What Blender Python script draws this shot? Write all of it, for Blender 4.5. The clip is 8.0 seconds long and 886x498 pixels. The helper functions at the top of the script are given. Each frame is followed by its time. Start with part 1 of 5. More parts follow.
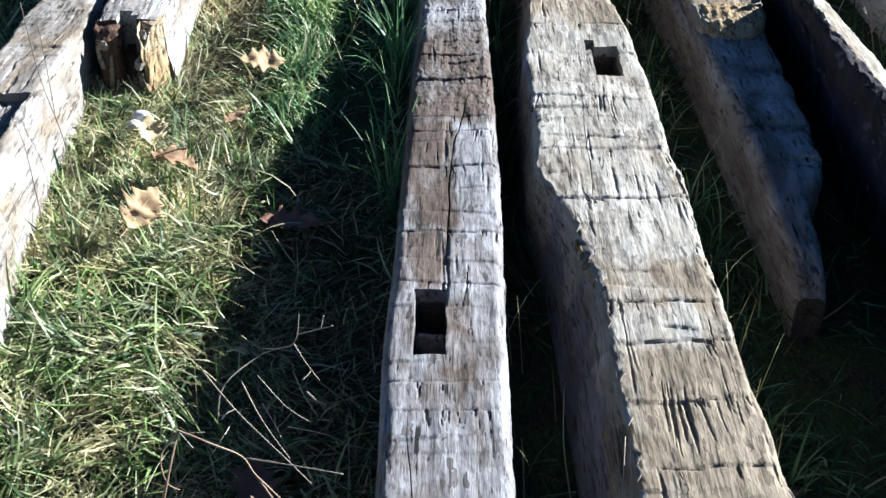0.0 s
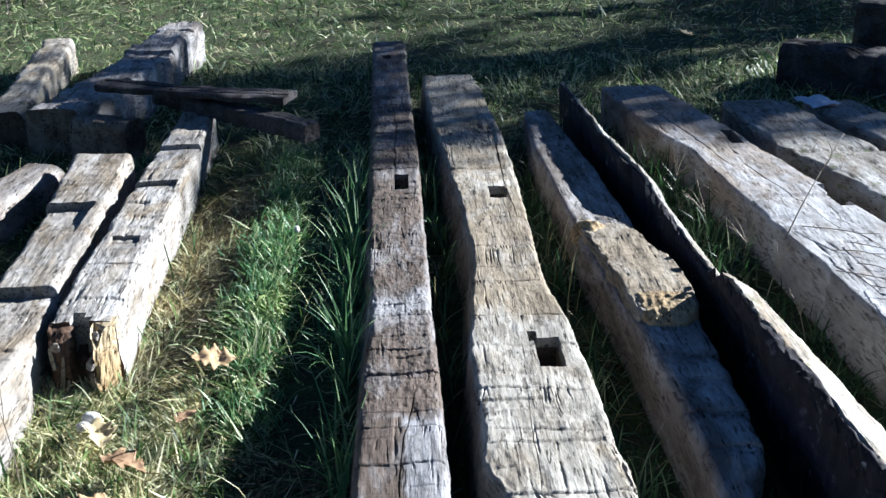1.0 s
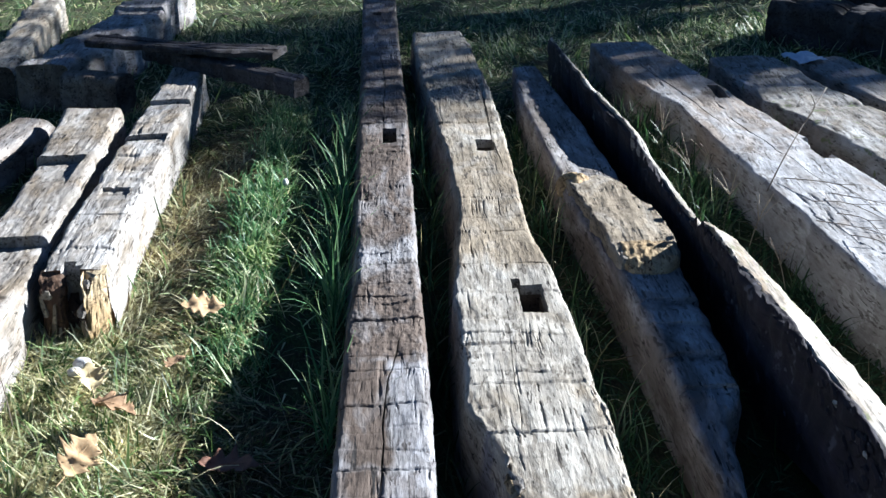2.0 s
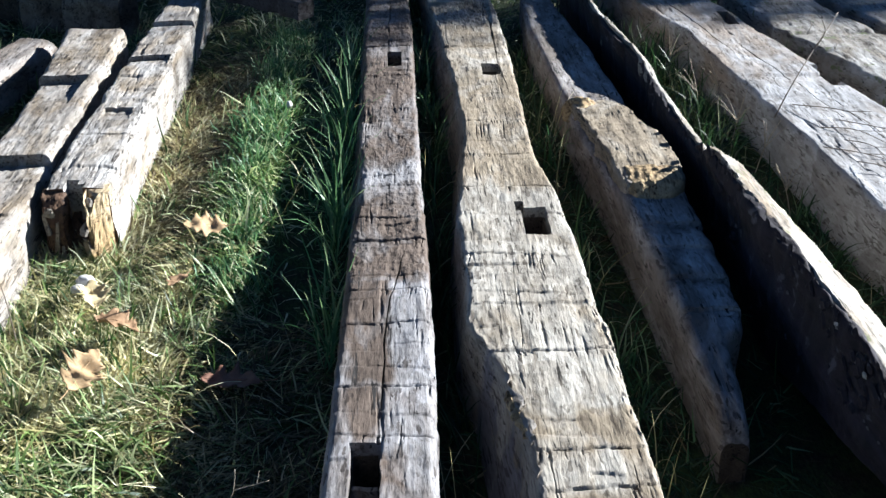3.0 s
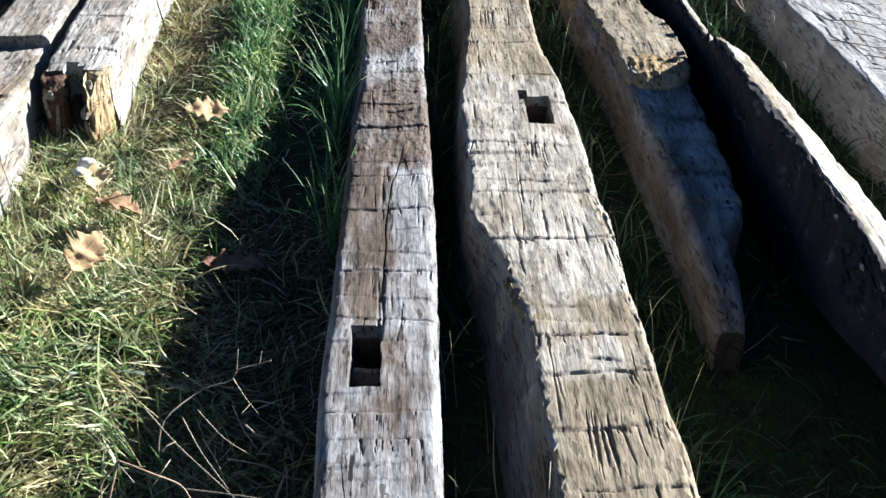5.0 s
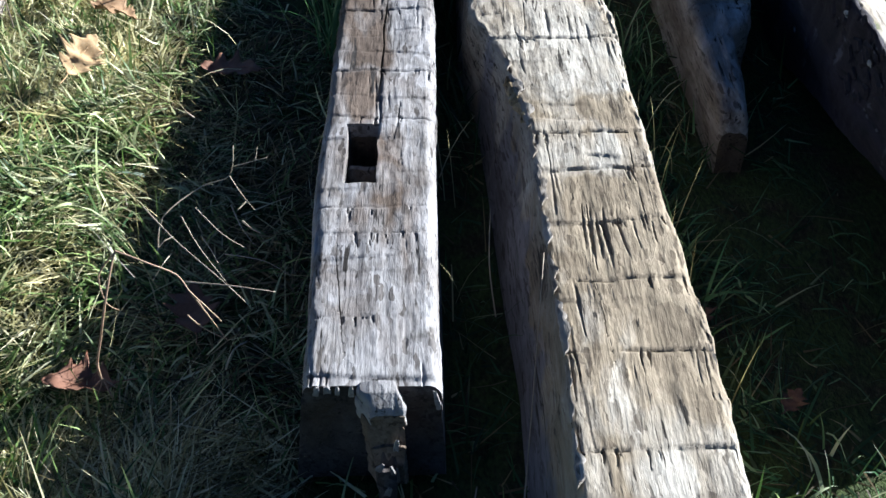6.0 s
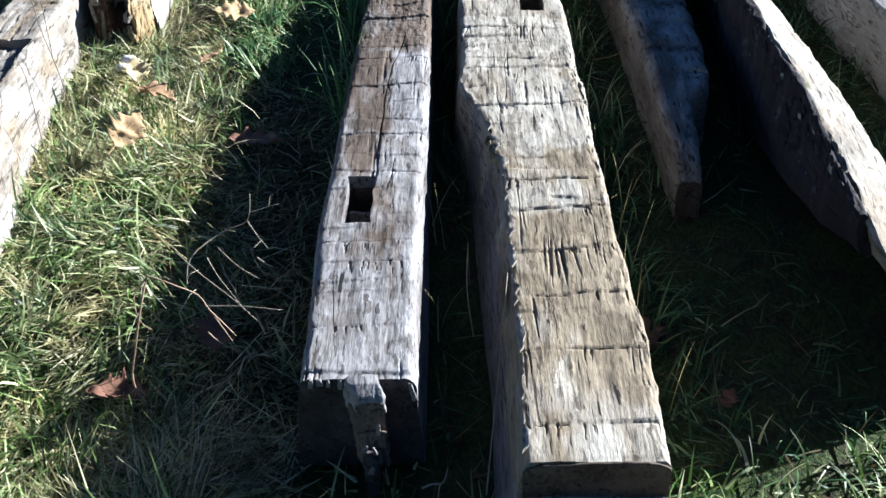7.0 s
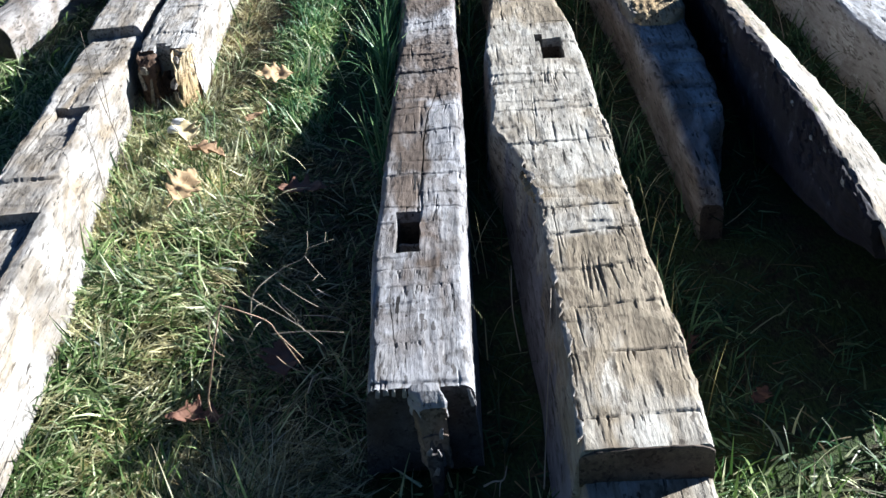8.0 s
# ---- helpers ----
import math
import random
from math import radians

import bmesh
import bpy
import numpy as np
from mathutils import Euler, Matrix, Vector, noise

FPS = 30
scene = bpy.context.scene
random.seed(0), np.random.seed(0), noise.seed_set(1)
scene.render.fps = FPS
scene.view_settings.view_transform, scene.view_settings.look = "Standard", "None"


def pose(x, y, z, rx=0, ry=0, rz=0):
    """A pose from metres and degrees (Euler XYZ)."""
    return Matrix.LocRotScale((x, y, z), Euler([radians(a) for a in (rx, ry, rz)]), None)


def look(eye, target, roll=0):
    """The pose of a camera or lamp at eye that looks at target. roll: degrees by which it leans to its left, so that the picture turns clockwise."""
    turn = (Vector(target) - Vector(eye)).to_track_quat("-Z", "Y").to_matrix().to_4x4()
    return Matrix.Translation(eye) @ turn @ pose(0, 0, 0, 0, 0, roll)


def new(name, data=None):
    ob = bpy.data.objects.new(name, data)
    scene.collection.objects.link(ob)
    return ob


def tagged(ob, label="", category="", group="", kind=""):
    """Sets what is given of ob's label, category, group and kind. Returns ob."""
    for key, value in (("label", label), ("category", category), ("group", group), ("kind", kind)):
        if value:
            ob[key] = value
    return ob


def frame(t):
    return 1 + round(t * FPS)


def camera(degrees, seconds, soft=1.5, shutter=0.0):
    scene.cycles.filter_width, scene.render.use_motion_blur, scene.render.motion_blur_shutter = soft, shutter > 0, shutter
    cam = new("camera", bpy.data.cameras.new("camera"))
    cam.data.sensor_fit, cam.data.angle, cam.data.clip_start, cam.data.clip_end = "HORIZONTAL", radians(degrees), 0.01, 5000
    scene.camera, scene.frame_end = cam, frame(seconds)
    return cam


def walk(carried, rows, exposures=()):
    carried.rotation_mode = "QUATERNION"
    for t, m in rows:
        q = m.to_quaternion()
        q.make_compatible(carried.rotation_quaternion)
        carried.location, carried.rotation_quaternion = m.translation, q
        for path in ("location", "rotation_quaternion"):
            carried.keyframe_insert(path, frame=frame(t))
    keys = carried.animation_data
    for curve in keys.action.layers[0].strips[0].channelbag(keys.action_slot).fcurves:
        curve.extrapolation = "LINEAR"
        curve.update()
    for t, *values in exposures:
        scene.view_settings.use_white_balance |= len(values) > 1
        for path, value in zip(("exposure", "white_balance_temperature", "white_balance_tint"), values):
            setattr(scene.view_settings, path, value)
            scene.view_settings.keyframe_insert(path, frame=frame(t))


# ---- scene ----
cam = camera(42.7, 8.0)
PATH = [
    (0, (0.02, -0.975, 1.457), (0.001, 0.647, 0.287), -0.7),
    (0.3, (0.032, -0.968, 1.485), (0.07, 0.716, 0.406), -0.2),
    (0.5, (0.031, -0.96, 1.509), (0.082, 0.774, 0.514), -0.6),
    (0.7, (0.026, -0.975, 1.525), (0.088, 0.808, 0.622), -0.8),
    (0.8, (0.024, -0.982, 1.534), (0.096, 0.818, 0.664), -0.8),
    (1, (0.028, -0.986, 1.545), (0.103, 0.86, 0.778), -0.8),
    (1.5, (0.04, -1.022, 1.555), (0.136, 0.843, 0.84), -0.8),
    (1.7, (0.048, -1.038, 1.544), (0.159, 0.823, 0.821), -1.1),
    (2, (0.051, -1.046, 1.524), (0.133, 0.774, 0.7), -0.7),
    (2.2, (0.061, -1.047, 1.518), (0.139, 0.753, 0.65), -0.8),
    (3.3, (0.057, -1.056, 1.485), (0.128, 0.701, 0.531), -0.0),
    (3.5, (0.057, -1.058, 1.49), (0.138, 0.685, 0.511), 0.1),
    (3.7, (0.053, -1.056, 1.493), (0.135, 0.678, 0.5), 0.2),
    (4, (0.054, -1.057, 1.49), (0.129, 0.675, 0.492), 0.1),
    (4.2, (0.051, -1.05, 1.489), (0.126, 0.673, 0.477), 0.1),
    (5.3, (0.053, -1.068, 1.46), (0.122, 0.581, 0.329), 0.9),
    (5.5, (0.057, -1.062, 1.442), (0.135, 0.556, 0.269), 0.9),
    (6, (0.089, -1.095, 1.413), (0.121, 0.408, 0.094), -0.1),
    (6.2, (0.113, -1.14, 1.425), (0.091, 0.371, 0.115), -1.3),
    (6.5, (0.16, -1.248, 1.449), (0.12, 0.279, 0.158), -1.7),
    (6.9, (0.201, -1.41, 1.49), (0.165, 0.206, 0.313), -2.4),
    (7, (0.218, -1.443, 1.498), (0.162, 0.18, 0.332), -2.9),
    (7.2, (0.23, -1.497, 1.502), (0.123, 0.136, 0.353), -4.6),
    (7.5, (0.229, -1.575, 1.514), (0.108, 0.086, 0.407), -5.9),
    (7.8, (0.195, -1.62, 1.51), (0.126, 0.068, 0.44), -5.4),
    (8, (0.152, -1.653, 1.528), (0.077, 0.041, 0.467), -5.8),
]
walk(cam, [(t, look(eye, target, roll)) for t, eye, target, roll in PATH], [(0.0, 1.93, 5690, 8), (2.2, 1.93, 5690, 8), (3.4, 1.93, 6000, 8), (4.5, 1.93, 6040, 8), (5.5, 1.93, 5960, 8), (6.5, 1.93, 5760, 8), (8.0, 1.93, 5780, 8)])

# ---------------------------------------------------------------- light
SUN_DIR = Vector((2.10, 0.95, 1.0)).normalized()      # towards the sun
sun_el = math.asin(SUN_DIR.z)
sun_az = math.atan2(SUN_DIR.x, SUN_DIR.y)
world = bpy.data.worlds.new("world")
scene.world = world
world.use_nodes = True
wn = world.node_tree
sky = wn.nodes.new("ShaderNodeTexSky")
sky.sky_type = "NISHITA"
sky.sun_disc = False
sky.sun_elevation = sun_el
sky.sun_rotation = sun_az
sky.dust_density, sky.ozone_density, sky.altitude = 0.2, 6.0, 1500
wn.links.new(sky.outputs[0], wn.nodes["Background"].inputs[0])
wn.nodes["Background"].inputs[1].default_value = 0.0225
sun_data = bpy.data.lights.new("sun", "SUN")
sun_data.energy, sun_data.angle, sun_data.color = 5.0, radians(0.5), (1.0, 0.965, 0.915)
sun = new("sun", sun_data)
sun.matrix_world = look(SUN_DIR * 30, (0, 0, 0))

RNG = np.random.default_rng(7)


# ---------------------------------------------------------------- numeric helpers
class Field:
    """Smooth value noise on a lattice, about -1 to 1."""

    def __init__(self, seed):
        self.table = np.random.default_rng(seed).uniform(-1, 1, (256, 256))

    def one(self, x, y):
        xi, yi = np.floor(x).astype(int), np.floor(y).astype(int)
        fx, fy = x - xi, y - yi
        fx, fy = fx * fx * (3 - 2 * fx), fy * fy * (3 - 2 * fy)
        t = self.table
        a, b = t[xi & 255, yi & 255], t[(xi + 1) & 255, yi & 255]
        c, d = t[xi & 255, (yi + 1) & 255], t[(xi + 1) & 255, (yi + 1) & 255]
        return (a * (1 - fx) + b * fx) * (1 - fy) + (c * (1 - fx) + d * fx) * fy

    def __call__(self, x, y, octaves=1):
        total, weight, size = 0.0, 0.0, 1.0
        for n in range(octaves):
            total = total + size * self.one(x * 2**n + 17.3 * n, y * 2**n + 5.7 * n)
            weight, size = weight + size, size / 2
        return total / weight


GROUND = Field(3)


def ground_z(x, y):
    near = 0.016 * GROUND(x * 3.1, y * 3.1, 3) + 0.02 * GROUND(x * 0.7 + 9, y * 0.7)
    far = np.clip((np.hypot(x, y) - 5) / 20, 0, 1)
    rise = 0.045 * np.clip((y - 1.3) / 1.3, 0, 1) ** 2 * (3 - 2 * np.clip((y - 1.3) / 1.3, 0, 1))
    swell = 0.048 * np.exp(-(((x + 0.40) / 0.14) ** 2)) * np.clip((y - 1.25) / 0.5, 0, 1) * np.clip((4.0 - y) / 0.6, 0, 1)
    dip = 0.042 * np.exp(-((x + 0.62) / 0.3) ** 2 - ((y - 0.05) / 0.45) ** 2)
    return near + rise + swell - dip + far * 0.5 * GROUND(x * 0.06 + 40, y * 0.06) + 0.03 * np.clip(y - 6, 0, 60)


def mesh_from(name, verts, faces, smooth=True, sharp=None):
    me = bpy.data.meshes.new(name)
    me.from_pydata(np.asarray(verts, float).tolist(), [], np.asarray(faces).tolist() if not isinstance(faces, list) else faces)
    if smooth:
        me.shade_smooth()
    if sharp:
        me.set_sharp_from_angle(angle=radians(sharp))
    return me


def quads_mesh(name, verts, quads, smooth=True, sharp=None):
    """A mesh of quads from numpy arrays."""
    me = bpy.data.meshes.new(name)
    verts, quads = np.asarray(verts, np.float32), np.asarray(quads, np.int32)
    me.vertices.add(len(verts))
    me.vertices.foreach_set("co", verts.ravel())
    me.loops.add(quads.size)
    me.loops.foreach_set("vertex_index", quads.ravel())
    me.polygons.add(len(quads))
    me.polygons.foreach_set("loop_start", np.arange(0, quads.size, quads.shape[1], dtype=np.int32))
    me.update(calc_edges=True)
    me.validate()
    if smooth:
        me.shade_smooth()
    if sharp:
        me.set_sharp_from_angle(angle=radians(sharp))
    return me


def grid_faces(rows, cols, start=0):
    i = np.arange(rows - 1)[:, None] * cols + np.arange(cols - 1)[None] + start
    return np.stack([i, i + 1, i + cols + 1, i + cols], -1).reshape(-1, 4)


def part(name, mesh, material, parent, label=""):
    ob = new(name, mesh)
    if material and not mesh.materials:
        mesh.materials.append(material)
    ob.parent = parent
    if label:
        ob["label"] = label
    return ob


def thing(name, place, label, category, group="", kind=""):
    ob = new(name)
    ob.empty_display_size = 0.05
    ob.location = place
    return tagged(ob, label, category, group, kind)


def shaped(knots, y):
    ks = sorted(knots)
    return np.interp(y, [k[0] for k in ks], [k[1] for k in ks])


# ---------------------------------------------------------------- materials
def material(name, roughness=0.8):
    m = bpy.data.materials.new(name)
    m.use_nodes = True
    nt = m.node_tree
    bsdf = nt.nodes["Principled BSDF"]
    bsdf.inputs["Roughness"].default_value = roughness
    bsdf.inputs["Specular IOR Level"].default_value = 0.3
    return m, nt, bsdf


def ramp(nt, source, stops):
    r = nt.nodes.new("ShaderNodeValToRGB")
    els = r.color_ramp.elements
    while len(els) < len(stops):
        els.new(0.5)
    for e, (p, c) in zip(els, stops):
        e.position = p
        e.color = (*c, 1) if len(c) == 3 else c
    nt.links.new(source, r.inputs[0])
    return r.outputs[0]


def noise_tex(nt, coords, scale, stretch=(1, 1, 1), detail=4, rough=0.55, shift=(0, 0, 0), distortion=0.0):
    mp = nt.nodes.new("ShaderNodeMapping")
    mp.inputs["Scale"].default_value = stretch
    mp.inputs["Location"].default_value = shift
    nt.links.new(coords, mp.inputs["Vector"])
    n = nt.nodes.new("ShaderNodeTexNoise")
    n.inputs["Scale"].default_value = scale
    n.inputs["Detail"].default_value = detail
    n.inputs["Roughness"].default_value = rough
    n.inputs["Distortion"].default_value = distortion
    nt.links.new(mp.outputs[0], n.inputs["Vector"])
    return n.outputs["Fac"]


def mix(nt, fac, a, b, mode="MIX"):
    m = nt.nodes.new("ShaderNodeMix")
    m.data_type, m.blend_type = "RGBA", mode
    for sock, v in ((m.inputs[0], fac), (m.inputs[6], a), (m.inputs[7], b)):
        if isinstance(v, (int, float)):
            sock.default_value = v
        elif isinstance(v, tuple):
            sock.default_value = (*v, 1)
        else:
            nt.links.new(v, sock)
    return m.outputs[2]


def bump(nt, bsdf, heights):
    last = None
    for h, strength, dist in heights:
        b = nt.nodes.new("ShaderNodeBump")
        b.inputs["Strength"].default_value = strength
        b.inputs["Distance"].default_value = dist
        nt.links.new(h, b.inputs["Height"])
        if last:
            nt.links.new(last, b.inputs["Normal"])
        last = b.outputs[0]
    nt.links.new(last, bsdf.inputs["Normal"])


def wood_material(name, silver, brown, dark, brownness=0.5, shift=0.0, moss=None, zones=None, patches=(), grain=1.0, faces=()):
    """Weathered hewn wood: silvered grain over brown, with checks and stains along the length.
    zones: (y, how brown) along the timber; patches: (x0, x1, y0, y1, how much browner) stains with soft edges;
    faces: (x0, x1, y0, y1, colour) whole faces in another colour, here the greyer tone of shade."""
    m, nt, bsdf = material(name, 0.8)
    co = nt.nodes.new("ShaderNodeTexCoord").outputs["Object"]
    sh = (shift, shift * 1.7, shift * 0.6)

    def math_node(op, a, b, c=None):
        n = nt.nodes.new("ShaderNodeMath")
        n.operation = op
        for sock, v in zip(n.inputs, (a, b, c)):
            if isinstance(v, (int, float)):
                sock.default_value = v
            elif v is not None:
                nt.links.new(v, sock)
        return n.outputs[0]

    def smooth(source, a, b):
        n = nt.nodes.new("ShaderNodeMapRange")
        n.interpolation_type = "SMOOTHSTEP"
        n.inputs[1].default_value, n.inputs[2].default_value = a, b
        nt.links.new(source, n.inputs[0])
        return n.outputs[0]

    fibre = noise_tex(nt, co, 95, (2.4, 0.2, 2.4), 5, 0.62, sh, 0.5)
    streak = noise_tex(nt, co, 22, (1.9, 0.22, 1.9), 5, 0.62, sh, 0.25)
    blotch = noise_tex(nt, co, 3.6, (2.4, 1.0, 2.4), 5, 0.6, sh, 0.9)
    stain = noise_tex(nt, co, 9, (1.6, 0.7, 1.6), 5, 0.62, (shift + 8, 2, 5), 0.6)
    speck = noise_tex(nt, co, 210, (1, 0.35, 1), 3, 0.65, sh)
    # wandering coordinates for facets and stains
    warp = nt.nodes.new("ShaderNodeVectorMath")
    warp.operation = "MULTIPLY_ADD"
    warp.inputs[1].default_value = (0.05, 0.07, 0.05)
    cloud = nt.nodes.new("ShaderNodeTexNoise")
    cloud.inputs["Scale"].default_value = 16
    cloud.inputs["Detail"].default_value = 4
    nt.links.new(co, cloud.inputs["Vector"])
    nt.links.new(cloud.outputs["Color"], warp.inputs[0])
    nt.links.new(co, warp.inputs[2])
    sep = nt.nodes.new("ShaderNodeSeparateXYZ")
    nt.links.new(warp.outputs[0], sep.inputs[0])
    amount = blotch
    if zones:
        span = nt.nodes.new("ShaderNodeMapRange")
        span.inputs[1].default_value, span.inputs[2].default_value = zones[0][0] + .035, zones[-1][0] + .035
        nt.links.new(sep.outputs[1], span.inputs[0])
        length = zones[-1][0] - zones[0][0]
        where = ramp(nt, span.outputs[0], [((y - zones[0][0]) / length, (v, v, v)) for y, v in zones])
        amount = math_node("SUBTRACT", blotch, math_node("MULTIPLY_ADD", where, 0.34, -0.17))
    for x0, x1, y0, y1, k in patches:
        inside = math_node("MULTIPLY", math_node("MULTIPLY", smooth(sep.outputs[0], x0 + .018, x0 + .032), smooth(sep.outputs[0], x1 + .032, x1 + .018)),
                           math_node("MULTIPLY", smooth(sep.outputs[1], y0 + .02, y0 + .05), smooth(sep.outputs[1], y1 + .05, y1 + .02)))
        amount = math_node("SUBTRACT", amount, math_node("MULTIPLY", inside, 0.15 * k))
    base = mix(nt, ramp(nt, amount, [(brownness - 0.13, (1, 1, 1)), (brownness + 0.13, (0, 0, 0))]), silver, brown)
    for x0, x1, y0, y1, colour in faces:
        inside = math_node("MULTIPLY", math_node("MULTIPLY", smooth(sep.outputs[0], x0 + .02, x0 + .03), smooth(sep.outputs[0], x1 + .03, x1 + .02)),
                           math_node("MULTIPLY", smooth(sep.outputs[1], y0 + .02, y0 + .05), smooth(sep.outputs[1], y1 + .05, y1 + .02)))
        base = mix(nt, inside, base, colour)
    mp = nt.nodes.new("ShaderNodeMapping")
    mp.inputs["Scale"].default_value = (13, 6.5, 5)
    mp.inputs["Location"].default_value = sh
    nt.links.new(warp.outputs[0], mp.inputs["Vector"])
    cell = nt.nodes.new("ShaderNodeTexVoronoi")
    cell.inputs["Scale"].default_value = 1.0
    nt.links.new(mp.outputs[0], cell.inputs["Vector"])
    facet = ramp(nt, cell.outputs["Color"], [(0.0, (0.68, 0.655, 0.625)), (0.5, (0.95, 0.945, 0.94)), (1.0, (1.2, 1.21, 1.22))])
    base = mix(nt, 0.85, base, facet, "MULTIPLY")
    base = mix(nt, 1.0, base, ramp(nt, stain, [(0.28, (0.5, 0.47, 0.44)), (0.43, (0.95, 0.945, 0.94)), (0.68, (1.16, 1.16, 1.17))]), "MULTIPLY")
    tone = ramp(nt, streak, [(0.30, (0.62, 0.59, 0.56)), (0.43, (0.97, 0.965, 0.96)), (0.68, (1.12, 1.12, 1.12))])
    base = mix(nt, 0.8, base, tone, "MULTIPLY")
    patch = noise_tex(nt, co, 13, (1.6, 0.6, 1.6), 4, 0.6, (shift + 21, 3, 7), 0.5)
    torn = math_node("MULTIPLY_ADD", patch, 0.7, fibre)
    fine = ramp(nt, torn, [(0.66, (0.3, 0.265, 0.235)), (0.755, (0.93, 0.92, 0.91)), (1.0, (1.12, 1.12, 1.12))])
    base = mix(nt, 0.6 * grain, base, fine, "MULTIPLY")
    spk = ramp(nt, speck, [(0.3, (0.55, 0.52, 0.5)), (0.45, (1, 1, 1))])
    base = mix(nt, 0.45, base, spk, "MULTIPLY")
    # torn chips: long narrow cells of uneven height, in patches
    drift = nt.nodes.new("ShaderNodeVectorMath")
    drift.operation = "MULTIPLY_ADD"
    drift.inputs[1].default_value = (0.012, 0.03, 0.012)
    ripple = nt.nodes.new("ShaderNodeTexNoise")
    ripple.inputs["Scale"].default_value = 45
    nt.links.new(co, ripple.inputs["Vector"])
    nt.links.new(ripple.outputs["Color"], drift.inputs[0])
    nt.links.new(co, drift.inputs[2])
    chip_map = nt.nodes.new("ShaderNodeMapping")
    chip_map.inputs["Scale"].default_value = (150, 30, 150)
    chip_map.inputs["Location"].default_value = sh
    nt.links.new(drift.outputs[0], chip_map.inputs["Vector"])
    chip = nt.nodes.new("ShaderNodeTexVoronoi")
    chip.inputs["Scale"].default_value = 1.0
    nt.links.new(chip_map.outputs[0], chip.inputs["Vector"])
    loose = ramp(nt, noise_tex(nt, co, 10, (1.5, 0.8, 1.5), 3, 0.55, (shift + 31, 6, 3), 0.4), [(0.38, (0, 0, 0)), (0.52, (1, 1, 1))])
    height = mix(nt, loose, (0.5, 0.5, 0.5), ramp(nt, chip.outputs["Color"], [(0.1, (0, 0, 0)), (0.9, (1, 1, 1))]))
    # low chips are coloured darker, standing for the small shadows between them
    base = mix(nt, 0.9, base, ramp(nt, height, [(0.05, (0.3, 0.27, 0.245)), (0.28, (0.92, 0.91, 0.9)), (0.55, (1, 1, 1)), (1.0, (1.25, 1.25, 1.25))]), "MULTIPLY")
    slits = math_node("MULTIPLY_ADD", patch, 0.45, noise_tex(nt, co, 42, (2.6, 0.16, 2.6), 4, 0.6, (shift + 13, 1, 2), 0.6))
    dash = ramp(nt, slits, [(0.5 + 0.06 * grain, (1, 1, 1)), (0.53 + 0.06 * grain, (0, 0, 0))])
    base = mix(nt, dash, base, dark)
    check = ramp(nt, noise_tex(nt, co, 30, (2.6, 0.07, 2.6), 4, 0.66, (shift + 3, 1, 2), 0.3), [(0.3, (1, 1, 1)), (0.33, (0, 0, 0))])
    base = mix(nt, check, base, dark)
    if moss:
        mo = ramp(nt, noise_tex(nt, co, 20, (1, 0.8, 1), 5, 0.62, (shift, 4, 1), 0.4), [(0.61, (0, 0, 0)), (0.66, (1, 1, 1))])
        base = mix(nt, mo, base, moss)
    nt.links.new(base, bsdf.inputs["Base Color"])
    bump(nt, bsdf, [(fibre, 0.8 * grain, 0.002), (streak, 0.45, 0.004), (stain, 0.4, 0.006), (speck, 0.35, 0.001), (height, grain, 0.0035)])
    return m


WOOD_SILVER = wood_material("weathered_silver_oak", (0.232, 0.23, 0.236), (0.088, 0.066, 0.051), (0.015, 0.0125, 0.011), 0.5, 1.3,
                            zones=[(-.1, .15), (.35, .2), (.6, .35), (.9, .3), (1.25, .35), (1.32, .95), (1.55, .95), (1.68, .7), (1.86, .2), (2.02, .75), (2.3, .85), (3.0, .85), (4.0, .65), (5.3, .7)],
                            patches=[(-.12, .0, .66, .83, .9), (-.12, .02, .86, 1.26, 1.0), (.03, .13, .82, 1.24, -1.0), (-.12, -.045, .42, .6, .5), (.0, .05, .4, .62, .7), (-.03, .04, .3, .44, .6), (-.05, .05, -.06, .02, -.8)])
# faces: the left side's blue-grey puts its sky-lit shade into the colour
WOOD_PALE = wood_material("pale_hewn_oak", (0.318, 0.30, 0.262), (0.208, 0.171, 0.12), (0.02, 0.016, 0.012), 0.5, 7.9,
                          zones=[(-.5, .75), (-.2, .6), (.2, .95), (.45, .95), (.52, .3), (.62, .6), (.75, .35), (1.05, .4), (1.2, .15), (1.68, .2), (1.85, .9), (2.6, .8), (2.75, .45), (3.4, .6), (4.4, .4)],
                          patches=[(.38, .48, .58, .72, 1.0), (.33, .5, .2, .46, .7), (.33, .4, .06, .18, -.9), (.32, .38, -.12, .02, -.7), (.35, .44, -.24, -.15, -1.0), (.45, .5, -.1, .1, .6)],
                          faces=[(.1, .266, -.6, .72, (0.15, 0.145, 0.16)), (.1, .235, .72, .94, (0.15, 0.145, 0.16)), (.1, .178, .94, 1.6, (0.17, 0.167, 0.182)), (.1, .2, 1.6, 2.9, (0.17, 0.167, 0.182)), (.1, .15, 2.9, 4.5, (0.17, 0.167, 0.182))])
WOOD_GREY = wood_material("grey_weathered_oak", (0.26, 0.252, 0.245), (0.155, 0.128, 0.104), (0.015, 0.014, 0.012), 0.5, 15.1)
WOOD_BLUE = wood_material("blue_grey_weathered_oak", (0.315, 0.307, 0.305), (0.15, 0.13, 0.115), (0.015, 0.014, 0.012), 0.47, 18.3,
                          patches=[(.4, .725, .5, 4, .6), (.745, .95, 1.06, 1.7, -.8)])
WOOD_MOSSY = wood_material("mossy_grey_oak", (0.235, 0.235, 0.228), (0.15, 0.128, 0.1), (0.015, 0.014, 0.012), 0.5, 16.6, moss=(0.11, 0.125, 0.06))
